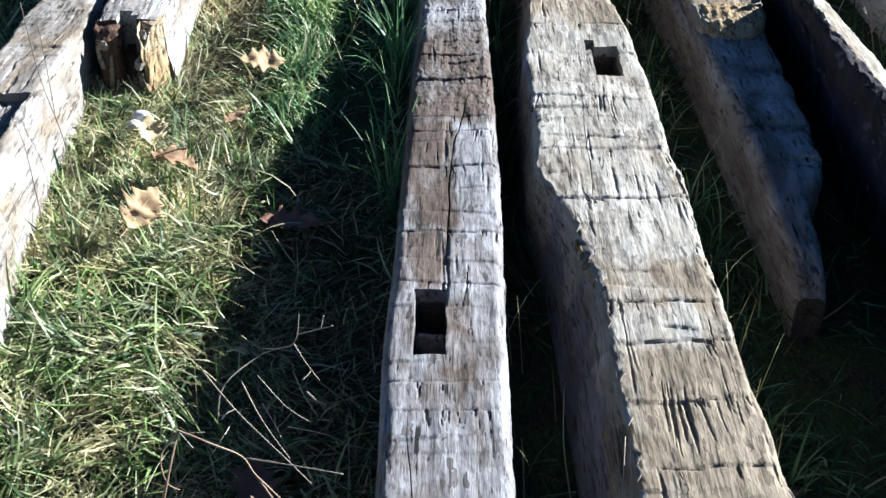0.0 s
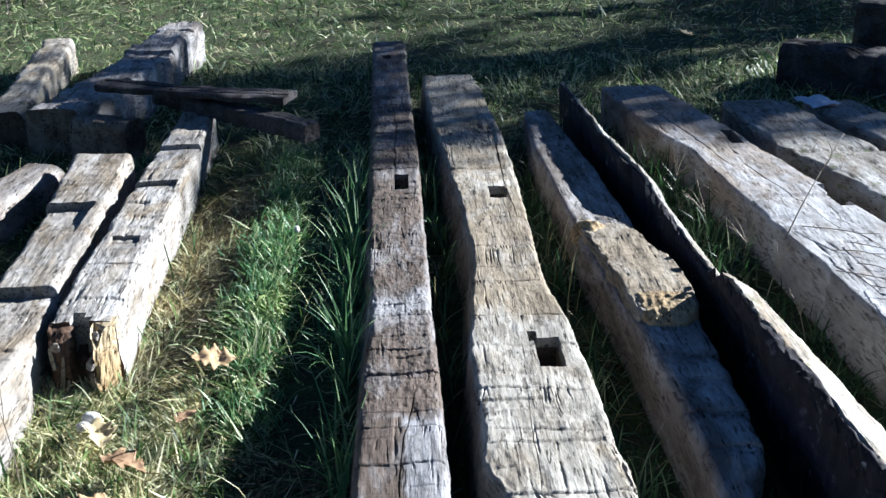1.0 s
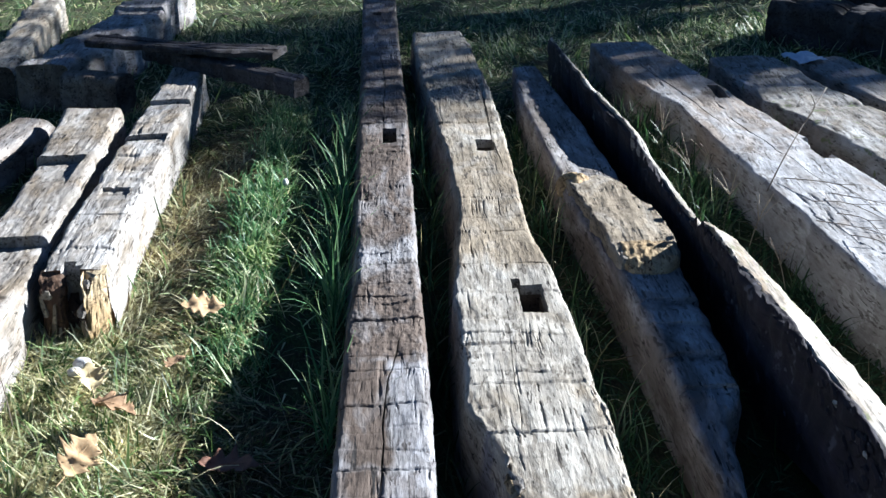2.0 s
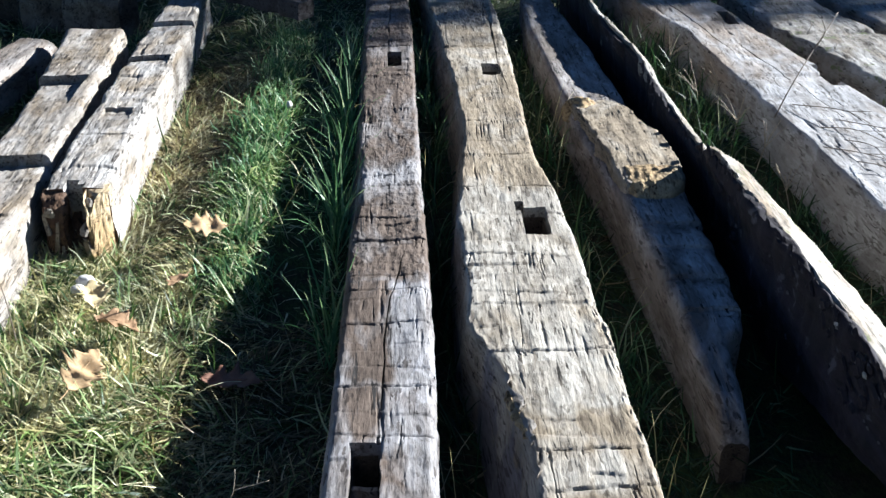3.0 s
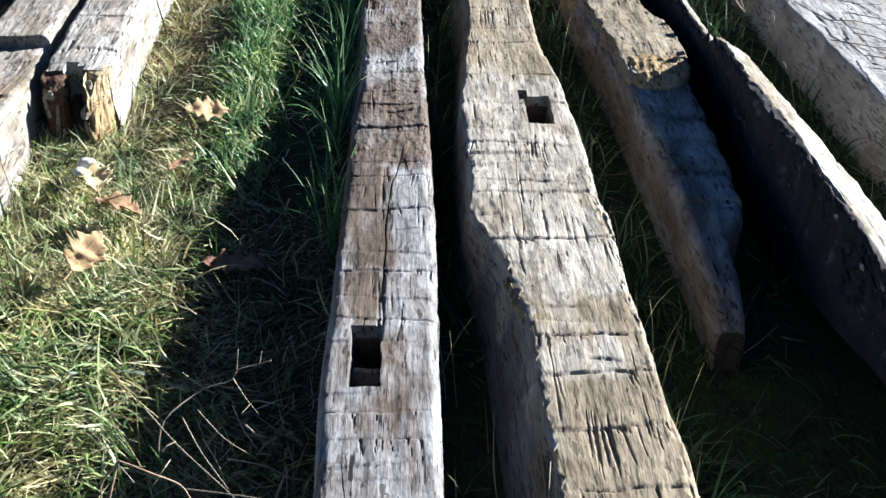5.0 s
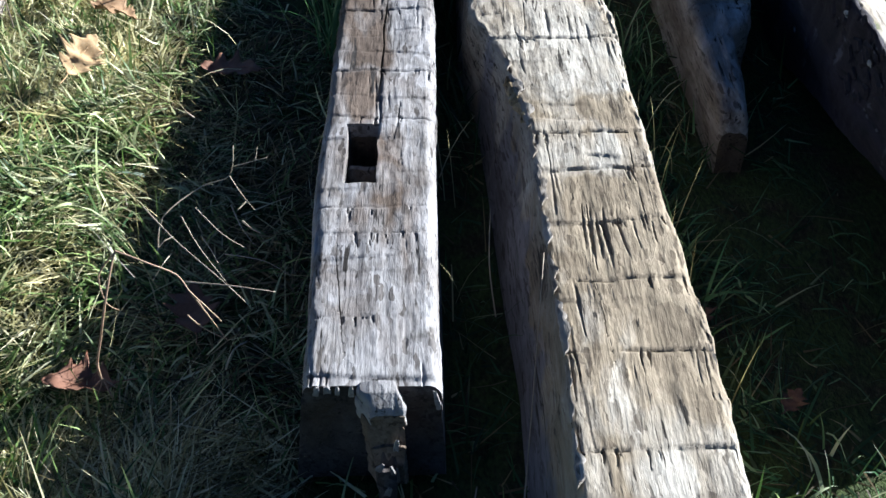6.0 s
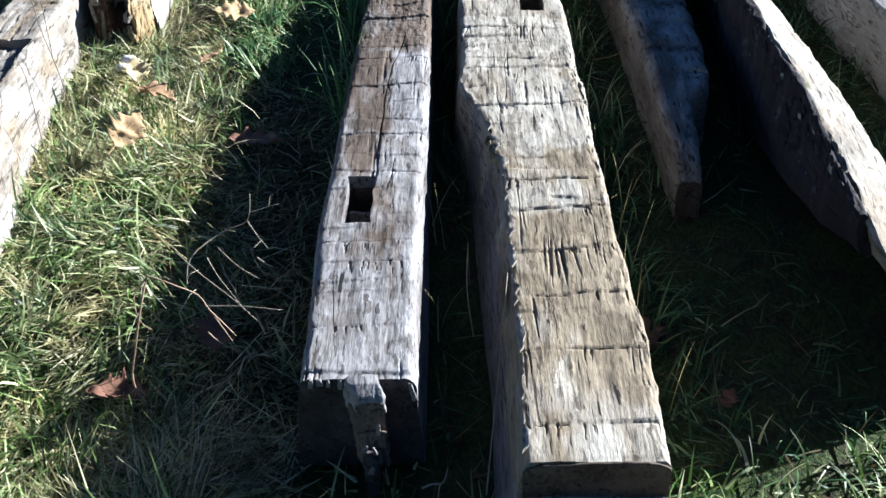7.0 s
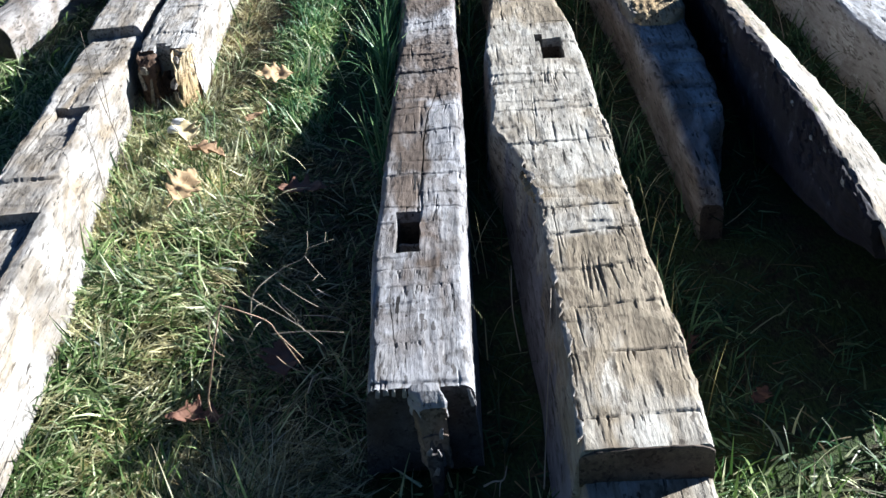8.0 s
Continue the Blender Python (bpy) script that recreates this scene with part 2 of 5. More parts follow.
WOOD_WHITE = wood_material("sun_bleached_oak", (0.312, 0.302, 0.285), (0.21, 0.17, 0.12), (0.031, 0.024, 0.019), 0.42, 22.7)
WOOD_CREAM = wood_material("cream_bleached_oak", (0.27, 0.258, 0.24), (0.195, 0.158, 0.112), (0.03, 0.024, 0.019), 0.48, 24.9)
WOOD_EVEN = wood_material("even_pale_oak", (0.30, 0.303, 0.31), (0.2, 0.168, 0.138), (0.03, 0.024, 0.02), 0.45, 27.4, grain=0.55,
                          zones=[(0, .1), (1.6, .2), (2.3, .15), (2.6, .4), (3.0, .75), (3.6, .9), (4.2, .6)])
# near-black oak; on the narrow beam's end it stands for the shade there
WOOD_DARK = wood_material("near_black_oak", (0.06, 0.056, 0.06), (0.031, 0.024, 0.019), (0.007, 0.006, 0.005), 0.5, 31.2)
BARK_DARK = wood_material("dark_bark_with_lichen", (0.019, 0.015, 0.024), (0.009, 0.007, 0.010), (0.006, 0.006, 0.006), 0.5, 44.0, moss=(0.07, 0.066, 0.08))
BARK_GREY = wood_material("grey_lichened_bark", (0.12, 0.115, 0.13), (0.07, 0.065, 0.075), (0.02, 0.018, 0.02), 0.5, 47.0)
WOOD_ROT = wood_material("crumbling_tan_rot", (0.36, 0.29, 0.18), (0.27, 0.19, 0.095), (0.056, 0.028, 0.012), 0.5, 51.0)
# end grain is browner than the bleached tops; the extra dark stands for shade
END_GRAIN = wood_material("shade_darkened_end_grain", (0.105, 0.084, 0.065), (0.062, 0.045, 0.032), (0.012, 0.009, 0.007), 0.5, 71.0)
WOOD_PUNK = wood_material("red_brown_punky_wood", (0.14, 0.084, 0.05), (0.075, 0.043, 0.027), (0.012, 0.006, 0.004), 0.5, 61.0)


WOOD_BROWN = wood_material("brown_split_oak", (0.19, 0.16, 0.13), (0.1, 0.075, 0.055), (0.012, 0.01, 0.008), 0.5, 35.0)
WOOD_SLAB = wood_material("pale_mossy_slab", (0.29, 0.275, 0.245), (0.19, 0.15, 0.1), (0.025, 0.02, 0.016), 0.45, 39.0, moss=(0.1, 0.105, 0.045))
LICHEN_PALE = wood_material("pale_lichen", (0.36, 0.36, 0.35), (0.25, 0.25, 0.23), (0.08, 0.075, 0.07), 0.4, 81.0)


def ground_material():
    m, nt, bsdf = material("soil_and_thatch", 0.95)
    co = nt.nodes.new("ShaderNodeTexCoord").outputs["Object"]
    a = noise_tex(nt, co, 9, (1, 1, 1), 6, 0.65)
    b = noise_tex(nt, co, 130, (1, 0.5, 1), 4, 0.7)
    soil = ramp(nt, b, [(0.3, (0.012, 0.010, 0.006)), (0.55, (0.037, 0.031, 0.017)), (0.75, (0.099, 0.077, 0.040))])
    green = ramp(nt, b, [(0.3, (0.009, 0.016, 0.005)), (0.7, (0.06, 0.09, 0.024))])
    base = mix(nt, ramp(nt, a, [(0.36, (0, 0, 0)), (0.54, (1, 1, 1))]), soil, green)
    nt.links.new(base, bsdf.inputs["Base Color"])
    bump(nt, bsdf, [(b, 0.8, 0.01)])
    return m


def blade_material(name, stops, rough=0.48, through_light=0.35):
    m, nt, bsdf = material(name, rough)
    g = nt.nodes.new("ShaderNodeNewGeometry")
    co = nt.nodes.new("ShaderNodeTexCoord").outputs["Object"]
    col = ramp(nt, g.outputs["Random Per Island"], stops)
    col = mix(nt, 1.0, col, ramp(nt, noise_tex(nt, co, 7, (1, 1, 1), 4, 0.6), [(0.3, (0.55, 0.62, 0.62)), (0.7, (1.3, 1.27, 1.1))]), "MULTIPLY")
    nt.links.new(col, bsdf.inputs["Base Color"])
    bsdf.inputs["Specular IOR Level"].default_value = 0.4
    tr = nt.nodes.new("ShaderNodeBsdfTranslucent")
    nt.links.new(col, tr.inputs["Color"])
    mx = nt.nodes.new("ShaderNodeMixShader")
    mx.inputs[0].default_value = through_light
    nt.links.new(bsdf.outputs[0], mx.inputs[1])
    nt.links.new(tr.outputs[0], mx.inputs[2])
    nt.links.new(mx.outputs[0], nt.nodes["Material Output"].inputs["Surface"])
    return m


SOIL = ground_material()
GRASS = blade_material("green_grass", [(0.0, (0.026, 0.058, 0.014)), (0.33, (0.082, 0.145, 0.036)), (0.57, (0.235, 0.335, 0.12)), (0.78, (0.465, 0.525, 0.29)), (1.0, (0.70, 0.68, 0.48))])
# deep green of lush tufts, darkened further to stand for shade between timbers
GRASS_DARKENED = blade_material("shade_darkened_green_grass", [(0.0, (0.012, 0.034, 0.012)), (0.45, (0.024, 0.066, 0.022)), (0.85, (0.05, 0.115, 0.04)), (0.96, (0.15, 0.2, 0.10)), (1.0, (0.36, 0.36, 0.24))])
# litter's brown, likewise lowered for the shaded ground between timbers
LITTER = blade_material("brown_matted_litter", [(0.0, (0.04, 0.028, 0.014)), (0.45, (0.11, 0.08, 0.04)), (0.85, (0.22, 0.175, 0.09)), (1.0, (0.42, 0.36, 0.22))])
FRESH = blade_material("fresh_blue_green_grass", [(0.0, (0.03, 0.09, 0.036)), (0.4, (0.075, 0.19, 0.08)), (0.8, (0.19, 0.33, 0.15)), (1.0, (0.4, 0.48, 0.28))])
STRAW = blade_material("dry_grass", [(0.0, (0.15, 0.13, 0.045)), (0.35, (0.39, 0.355, 0.185)), (0.7, (0.57, 0.525, 0.325)), (1.0, (0.72, 0.66, 0.48))])


# ---------------------------------------------------------------- ground
def build_ground():
    near = np.linspace(-5, 5, 161)
    far = 5 * 1.16 ** np.arange(1, 36)
    axis = np.concatenate([-far[::-1], near, far])
    x, y = np.meshgrid(axis, axis + 2.0, indexing="xy")
    z = ground_z(x, y) - 0.012
    v = np.stack([x, y, z], -1).reshape(-1, 3)
    me = quads_mesh("ground", v, grid_faces(len(axis), len(axis)))
    me.materials.append(SOIL)
    tagged(new("ground", me), "grassy meadow ground with damp dark soil", "ground", kind="structure")


build_ground()


# ---------------------------------------------------------------- hewn timbers
FOOTPRINTS = []


def hewn(seed, left, right, top, y0, y1, foot_left=None, foot_right=None, base=-0.015, step=0.006, col=0.0042,
         rows=22, edge=0.012, holes=(), cracks=(), ledges=(), cuts=0.14, cut_depth=0.004, rough=1.0, rot=(), turn=None, marks=(), ragged=1.0, slant=0.0, fringe=(0.0, 0.0), base_right=None, sound=0.62, slits=0.0):
    """The mesh of a hand-hewn timber along y. left, right, top: knots (y, value). holes: (x0, x1, y0, y1, depth);
    cracks: (knots of x by y, width, depth); ledges: (y, drop, length over which the top recovers towards -y, x0, x1);
    rot: (y0, y1, x0, x1, rise, roughness). marks: places of full axe cuts. turn: a matrix that lays it into place.
    sound: how little the grain is torn. slits: depth of the open slits below full cuts. Gives the body and its two ends."""
    f = Field(seed)
    rng = np.random.default_rng(seed)
    low = base if isinstance(base, (list, tuple)) else [(y0, base), (y1, base)]
    low_right = low if base_right is None else [(y0, base_right), (y1, base_right)]
    base = min(z for _, z in low)
    FOOTPRINTS.append((foot_left or left, foot_right or right, left, right, y0, y1, None if turn is None else np.array(turn.inverted()), base))
    fine_end = min(y1, max(y0, 2.2)) if turn is None else y0
    ys = list(np.arange(y0, fine_end, step)) + list(np.arange(fine_end, y1, step * 1.7)) + [y1]
    gap = 0.0007
    for x0, x1, a, b, d in holes:
        ys += [a - gap, a + gap, b - gap, b + gap]
    for y, drop, run, x0, x1 in ledges:
        ys += [y - gap, y + gap]
    ys = np.array(sorted(v for v in set(ys) if y0 <= v <= y1))
    xl = shaped(left, ys) + 0.004 * f(ys * 5, 3 + 0 * ys, 2) * rough + 0.0035 * f(ys * 22, 8 + 0 * ys, 4) * rough * ragged
    xr = shaped(right, ys) + 0.004 * f(ys * 5, 30 + 0 * ys, 2) * rough + 0.003 * f(ys * 22, 38 + 0 * ys, 4) * rough * ragged
    fl = shaped(foot_left, ys) if foot_left else xl
    fr = shaped(foot_right, ys) if foot_right else xr
    zt = shaped(top, ys) if isinstance(top, (list, tuple)) else np.full_like(ys, top)
    width = float(np.mean(xr - xl))
    nu = max(8, int(width / col))
    u = np.linspace(0, 1, nu)
    X = xl[:, None] + (xr - xl)[:, None] * u[None]
    Y = np.repeat(ys[:, None], nu, 1)
    for x0, x1, a, b, d in holes:
        inside = (ys > a) & (ys < b)
        for xb in (x0 + 0.003 * f(ys * 45, 0 * ys + 5, 3), x1 + 0.003 * f(ys * 45, 0 * ys + 25, 3)):
            i = np.clip(np.round((xb - xl) / (xr - xl) * (nu - 1)).astype(int), 1, nu - 3)
            k = np.where(inside & (xb > xl + 0.004) & (xb < xr - 0.004))[0]
            X[k, i[k]], X[k, i[k] + 1] = xb[k] - gap, xb[k] + gap
    Z = np.repeat(zt[:, None], nu, 1) + slant * (X - xl[:, None])
    # broad unevenness, adze facets and torn grain
    Z = Z + rough * (0.0045 * f(X * 9, Y * 3.1, 2) + 0.0022 * f(X * 30 + 50, Y * 7, 2))
    Z = Z + rough * (0.0006 * f(X * 120, Y * 9, 2) + 0.00025 * f(X * 300, Y * 22, 1) + 0.001 * f(X * 70 + 9, Y * 45, 2))
    tear = np.zeros_like(Z)
    lines, y = [(m, True) for m in marks], y0 + 0.05
    while cuts and y < y1 - 0.03:
        if all(abs(y - m) > 0.035 for m in marks):
            lines.append((y, False))
        y += cuts * rng.uniform(0.3, 1.5)
    for y, full in sorted(lines):
        slope, depth = rng.uniform(-0.1, 0.1) * (0.5 if full else 1), cut_depth * rng.uniform(0.05, 1.0) ** 2
        xa = -0.3 if full else rng.uniform(-0.4, 0.6)
        xb = 1.3 if full else xa + rng.uniform(0.3, 0.9)
        near = np.where(np.abs(ys - y) < 0.3)[0]
        if len(near) < 2:
            continue
        k = slice(near[0], near[-1] + 1)
        x_, y_ = X[k], Y[k]
        d = (y + slope * (x_ - xl[k, None]) + 0.006 * f(x_ * 25, 0 * x_ + y * 9, 3)) - y_
        mask = np.clip((u[None] - xa) / 0.1, 0, 1) * np.clip((xb - u[None]) / 0.1, 0, 1)
        mask = mask * np.clip((0.9 if full else 0.5) + 1.0 * f(x_ * 11 + y * 3, 0 * x_ + y, 2), 0, 1)
        run = rng.uniform(0.012, 0.045)
        dz = -mask * np.where(d > 0, depth * np.exp(-((np.abs(d) / run) ** 1.5)), 0)
        dz -= mask * (rng.uniform(0.002, 0.0055) if full else rng.uniform(0.0006, 0.0028)) * np.exp(-((d / 0.0024) ** 2))
        # torn wedges that hang from the cut
        tear[k] = np.maximum(tear[k], mask * np.where(d > -0.002, np.exp(-np.clip(d, 0, 9) / rng.uniform(0.015, 0.05)), 0) * rng.uniform(0.5, 1.0))
        span = cuts * rng.uniform(0.6, 1.4) + 0.03
        lean, side = rng.uniform(-0.028, 0.028), rng.uniform(-0.5, 0.5)
        chop = np.clip(d / 0.004, 0, 1) * np.clip(1 - d / span, 0, 1)
        dz += chop * min(rough, 1.5) * (lean * (u[None] - 0.5 - side) * (xr - xl)[k, None] + rng.uniform(-0.002, 0.0005))
        # open slits that hang from a full cut
        if full:
            group = rng.uniform(0.15, 0.85)
            for _ in range(rng.integers(2, 7) if slits else 0):
                sx, run, wide = np.clip(group + rng.normal(0, 0.2), 0.06, 0.94), rng.uniform(0.012, 0.03) * rng.uniform(0.6, 2.2), rng.uniform(0.001, 0.0026)
                middle = xl[k, None] + sx * (xr - xl)[k, None] + rng.uniform(-0.12, 0.12) * d
                taper = np.clip(1 - d / run, 0, 1) ** 0.8 * (d > 0.001)
                dz -= slits * taper * np.clip(1.4 - np.abs(x_ - middle) / (wide * (0.35 + 0.65 * taper)), 0, 1)
        Z[k] += dz
    # torn grain: fissures along the fibres, most of them hanging from the cuts
    fx = 0.4 / col
    split = 0.95 * f(X * fx + 1.5 * f(X * 12, Y * 9, 2), Y * 7, 2) + 0.3 * f(X * fx * 0.5 + 70, Y * 5, 2) + 0.55 * f(X * 13 + 30, Y * 6, 2)
    Z = Z - 0.004 * np.clip((split + 0.22 * tear - sound) / 0.4, 0, 1)
    for ya, yb, xa, xb, rise, r in rot:
        m = np.clip((Y - ya) / 0.04, 0, 1) * np.clip((yb - Y) / 0.04, 0, 1) * np.clip((X - xa) / 0.012, 0, 1) * np.clip((xb - X) / 0.012, 0, 1)
        Z = Z + m * (rise + r * (f(X * 55, Y * 40, 3) + 0.6 * f(X * 150, Y * 120, 2)))
    for ly, drop, run, xa, xb in ledges:
        d = ly - Y
        m = ((X >= xa) & (X <= xb)).astype(float)
        Z = Z - m * np.where(d > 0, drop * np.clip(1 - d / run, 0, 1), 0)
    # chipped fringes along the arrises
    for amount, dist in zip(fringe, (X - xl[:, None], xr[:, None] - X)):
        if amount:
            wide = 0.017 + 0.013 * f(Y * 7, Y * 0 + 3, 3)
            m = np.clip(1 - dist / np.clip(wide, 0.004, 1), 0, 1) ** 0.4 * np.clip(0.85 + 0.8 * f(Y * 5 + 40, Y * 0, 2), 0.1, 1)
            flake = f(X * 140 + 0.8 * f(Y * 30, X * 60, 2), Y * 38, 3)
            Z = Z + m * amount * (1.2 * flake + 0.7 * f(X * 260, Y * 75, 2) - 0.45)
    # worn, rounded arrises
    for dist in (X - xl[:, None], xr[:, None] - X):
        r = edge * (1 + 0.6 * f(Y * 6, Y * 0 + seed, 2))
        e = np.clip(r - dist, 0, None) / r
        Z = Z - r * (1 - np.sqrt(np.clip(1 - e * e, 0, 1)))
    for knots, w, depth in cracks:
        ka, kb = min(k[0] for k in knots), max(k[0] for k in knots)
        xc = shaped(knots, ys) + 0.004 * f(ys * 14, 60 + 0 * ys, 2)
        inside = np.where((ys > ka) & (ys < kb))[0]
        i = np.clip(np.round((xc - xl) / (xr - xl) * (nu - 1)).astype(int), 2, nu - 3)
        ww = w * np.clip(np.minimum(ys - ka, kb - ys) / 0.12, 0.15, 1) * (1 + 0.5 * f(ys * 20, 70 + 0 * ys))
        for k in inside:
            j = i[k]
            X[k, j - 1], X[k, j], X[k, j + 1] = xc[k] - ww[k] / 2, xc[k], xc[k] + ww[k] / 2
            Z[k, j] -= depth
    for x0, x1, a, b, d in holes:
        xa, xb = (x0 + 0.003 * f(ys * 45, 0 * ys + 5, 3))[:, None], (x1 + 0.003 * f(ys * 45, 0 * ys + 25, 3))[:, None]
        m = (X > xa) & (X < xb) & (Y > a) & (Y < b)
        Z = np.where(m, zt[:, None] - d + 0.004 * f(X * 60, Y * 60, 2), Z)
    # sides
    s = np.linspace(0, 1, rows + 1)[1:]
    zl, zr = Z[:, 0], Z[:, -1]
    SZl = zl[:, None] + (shaped(low, ys) - zl)[:, None] * s[None]
    SZr = zr[:, None] + (shaped(low_right, ys) - zr)[:, None] * s[None]
    YY = np.repeat(ys[:, None], rows, 1)
    grain = lambda z, k: rough * (0.0035 * f(z * 18 + k, YY * 3, 2) + 0.0014 * f(z * 140 + k, YY * 7, 2))
    SXl = xl[:, None] + (fl - xl)[:, None] * s[None] - grain(SZl, 5)
    SXr = xr[:, None] + (fr - xr)[:, None] * s[None] + grain(SZr, 77)
    PX = np.concatenate([SXl[:, ::-1], X, SXr], 1)
    PY = np.concatenate([YY, Y, YY], 1)
    PZ = np.concatenate([SZl[:, ::-1], Z, SZr], 1)
    n, c = PX.shape
    out = [(np.stack([PX, PY, PZ], -1).reshape(-1, 3), grid_faces(n, c)[:, ::-1])]
    # saw-cut or broken ends, column by column
    for row, flip in ((0, False), (n - 1, True)):
        t = np.linspace(0, 1, rows + 1)[:, None]
        ex = X[row][None] * (1 - t) + np.linspace(SXl[row, -1], SXr[row, -1], nu)[None] * t
        ex[:, 0], ex[:, -1] = np.r_[X[row, 0], SXl[row]], np.r_[X[row, -1], SXr[row]]
        ez = Z[row][None] * (1 - t) + np.linspace(shaped(low, ys[row:row + 1])[0], shaped(low_right, ys[row:row + 1])[0], nu)[None] * t
        push = 0.003 * f(ex * 45, ez * 45 + row, 3) * (1 if flip else -1) * rough
        push[0], push[:, 0], push[:, -1] = 0, 0, 0
        ey = ys[row] + push
        g = grid_faces(rows + 1, nu)
        out.append((np.stack([ex, ey, ez], -1).reshape(-1, 3), g[:, ::-1] if flip else g))
    meshes = []
    for v, g in out:
        if turn is not None:
            m = np.array(turn)
            v = v @ m[:3, :3].T + m[:3, 3]
        meshes.append(quads_mesh("timber", v, g, sharp=50))
    return meshes


def solid(name, meshes, wood, parent, label="", end=None, inner=True):
    """A hewn piece as a part, with its two ends of bare end grain."""
    ob = part(name, meshes[0], wood, parent, label)
    for me in meshes[1:]:
        part("end_grain", me, end or END_GRAIN, ob if inner else parent, "dark end grain")
    return ob


def timber(label, mesh, wood, group="salvaged timbers on the grass", end=None):
    t = thing("timber", (0, 0, 0), label, "timber", group)
    solid("body", mesh, wood, t, inner=False, end=end)
    return t


CHIPS = []      # torn flakes at the shoulders of the tenon

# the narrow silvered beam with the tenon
# its end faces are near-black to hold the shade on them
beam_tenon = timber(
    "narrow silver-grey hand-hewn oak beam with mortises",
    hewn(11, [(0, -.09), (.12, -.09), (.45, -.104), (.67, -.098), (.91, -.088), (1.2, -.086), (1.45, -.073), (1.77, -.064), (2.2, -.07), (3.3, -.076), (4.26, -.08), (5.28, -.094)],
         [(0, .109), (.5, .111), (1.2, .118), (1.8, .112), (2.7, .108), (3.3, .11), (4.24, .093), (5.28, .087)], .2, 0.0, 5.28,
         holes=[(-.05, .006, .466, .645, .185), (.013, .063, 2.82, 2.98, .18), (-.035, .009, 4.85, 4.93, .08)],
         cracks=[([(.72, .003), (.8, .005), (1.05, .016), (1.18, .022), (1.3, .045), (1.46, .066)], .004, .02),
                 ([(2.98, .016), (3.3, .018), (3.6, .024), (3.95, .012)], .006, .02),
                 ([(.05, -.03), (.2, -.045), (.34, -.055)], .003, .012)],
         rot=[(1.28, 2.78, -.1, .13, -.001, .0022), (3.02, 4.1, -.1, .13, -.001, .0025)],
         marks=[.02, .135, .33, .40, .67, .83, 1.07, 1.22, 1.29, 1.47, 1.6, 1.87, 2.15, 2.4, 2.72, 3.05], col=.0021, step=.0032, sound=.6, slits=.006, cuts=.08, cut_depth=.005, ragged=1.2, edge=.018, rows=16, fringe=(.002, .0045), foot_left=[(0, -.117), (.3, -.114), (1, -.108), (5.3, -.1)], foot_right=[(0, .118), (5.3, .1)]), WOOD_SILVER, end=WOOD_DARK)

solid("tenon", hewn(111, [(-.058, .012), (-.03, .002), (0.02, -.004)], [(-.058, .046), (-.03, .05), (.02, .05)], [(-.06, .085), (-.05, .12), (-.044, .118), (-.038, .15), (-.024, .172), (.02, .19)], -.058, .004,
                   step=.002, col=.0022, base=[(-.062, .04), (.01, .02)], cuts=.02, cut_depth=.016, rough=2.6, ragged=2.5, edge=.004), WOOD_BROWN, beam_tenon, "broken tenon with torn grain", end=END_GRAIN)
solid("tenon_top", hewn(115, [(-.04, .006), (-.02, -.004), (0.02, -.011)], [(-.04, .05), (-.02, .0525), (.02, .0525)], [(-.042, .168), (-.034, .18), (-.016, .193), (.02, .199)], -.04, .004,
                       step=.002, col=.0022, base=[(-.04, .15), (.004, .13)], cuts=.015, cut_depth=.006, rough=1.8, ragged=3, edge=.005), WOOD_SILVER, beam_tenon, "silvered top of the tenon", end=WOOD_BROWN)
# near-black, so the stub reads as shade below the tenon
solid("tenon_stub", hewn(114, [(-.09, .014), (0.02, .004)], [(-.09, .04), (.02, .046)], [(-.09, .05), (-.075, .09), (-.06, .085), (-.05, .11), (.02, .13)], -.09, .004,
                        step=.0025, col=.0025, base=.0, cuts=.02, cut_depth=.012, rough=3, edge=.005), WOOD_DARK, beam_tenon, "torn wood below the tenon, darkened for shade", end=WOOD_DARK)
for px, py, pz, sx, sz, tilt in ((-.07, -.003, .187, .004, .010, 12), (-.055, -.003, .19, .005, .008, -6), (-.04, -.003, .188, .003, .010, 4), (-.02, -.003, .186, .004, .012, 4), (.103, -.004, .165, .004, .022, -8), (.043, -.05, .115, .004, .02, 6), (.038, -.075, .09, .003, .016, -10), (.03, -.088, .06, .005, .012, 20), (.044, -.065, .07, .003, .018, 0), (.02, -.07, .095, .004, .009, 30)):
    CHIPS.append((px, py, pz, sx, sz, tilt))

def lining(x0, x1, y0, y1, top, depth, parent):
    """A mortise's unbleached inside with its shade in the colour: an open box just inside its walls."""
    e = .0045
    x0, x1, y0, y1, z0, z1 = x0 + e, x1 - e, y0 + e, y1 - e, top - depth + .012, top - .028
    v, q = [], []
    for a, b in (((x0, y0), (x1, y0)), ((x1, y0), (x1, y1)), ((x1, y1), (x0, y1)), ((x0, y1), (x0, y0))):
        o = len(v)
        v += [(*a, z0), (*b, z0), (*b, z1), (*a, z1)]
        q.append((o, o + 3, o + 2, o + 1))
    o = len(v)
    v += [(x0, y0, z0), (x1, y0, z0), (x1, y1, z0), (x0, y1, z0)]
    q.append((o, o + 1, o + 2, o + 3))
    return part("mortise", quads_mesh("mortise", v, q, smooth=False), END_GRAIN, parent, "unbleached mortise inside, darkened for shade")


for hole in ((-.05, .006, .466, .645), (.013, .063, 2.82, 2.98), (-.035, .009, 4.85, 4.93)):
    lining(*hole, .2, .16 if hole[2] < 4 else .07, beam_tenon)

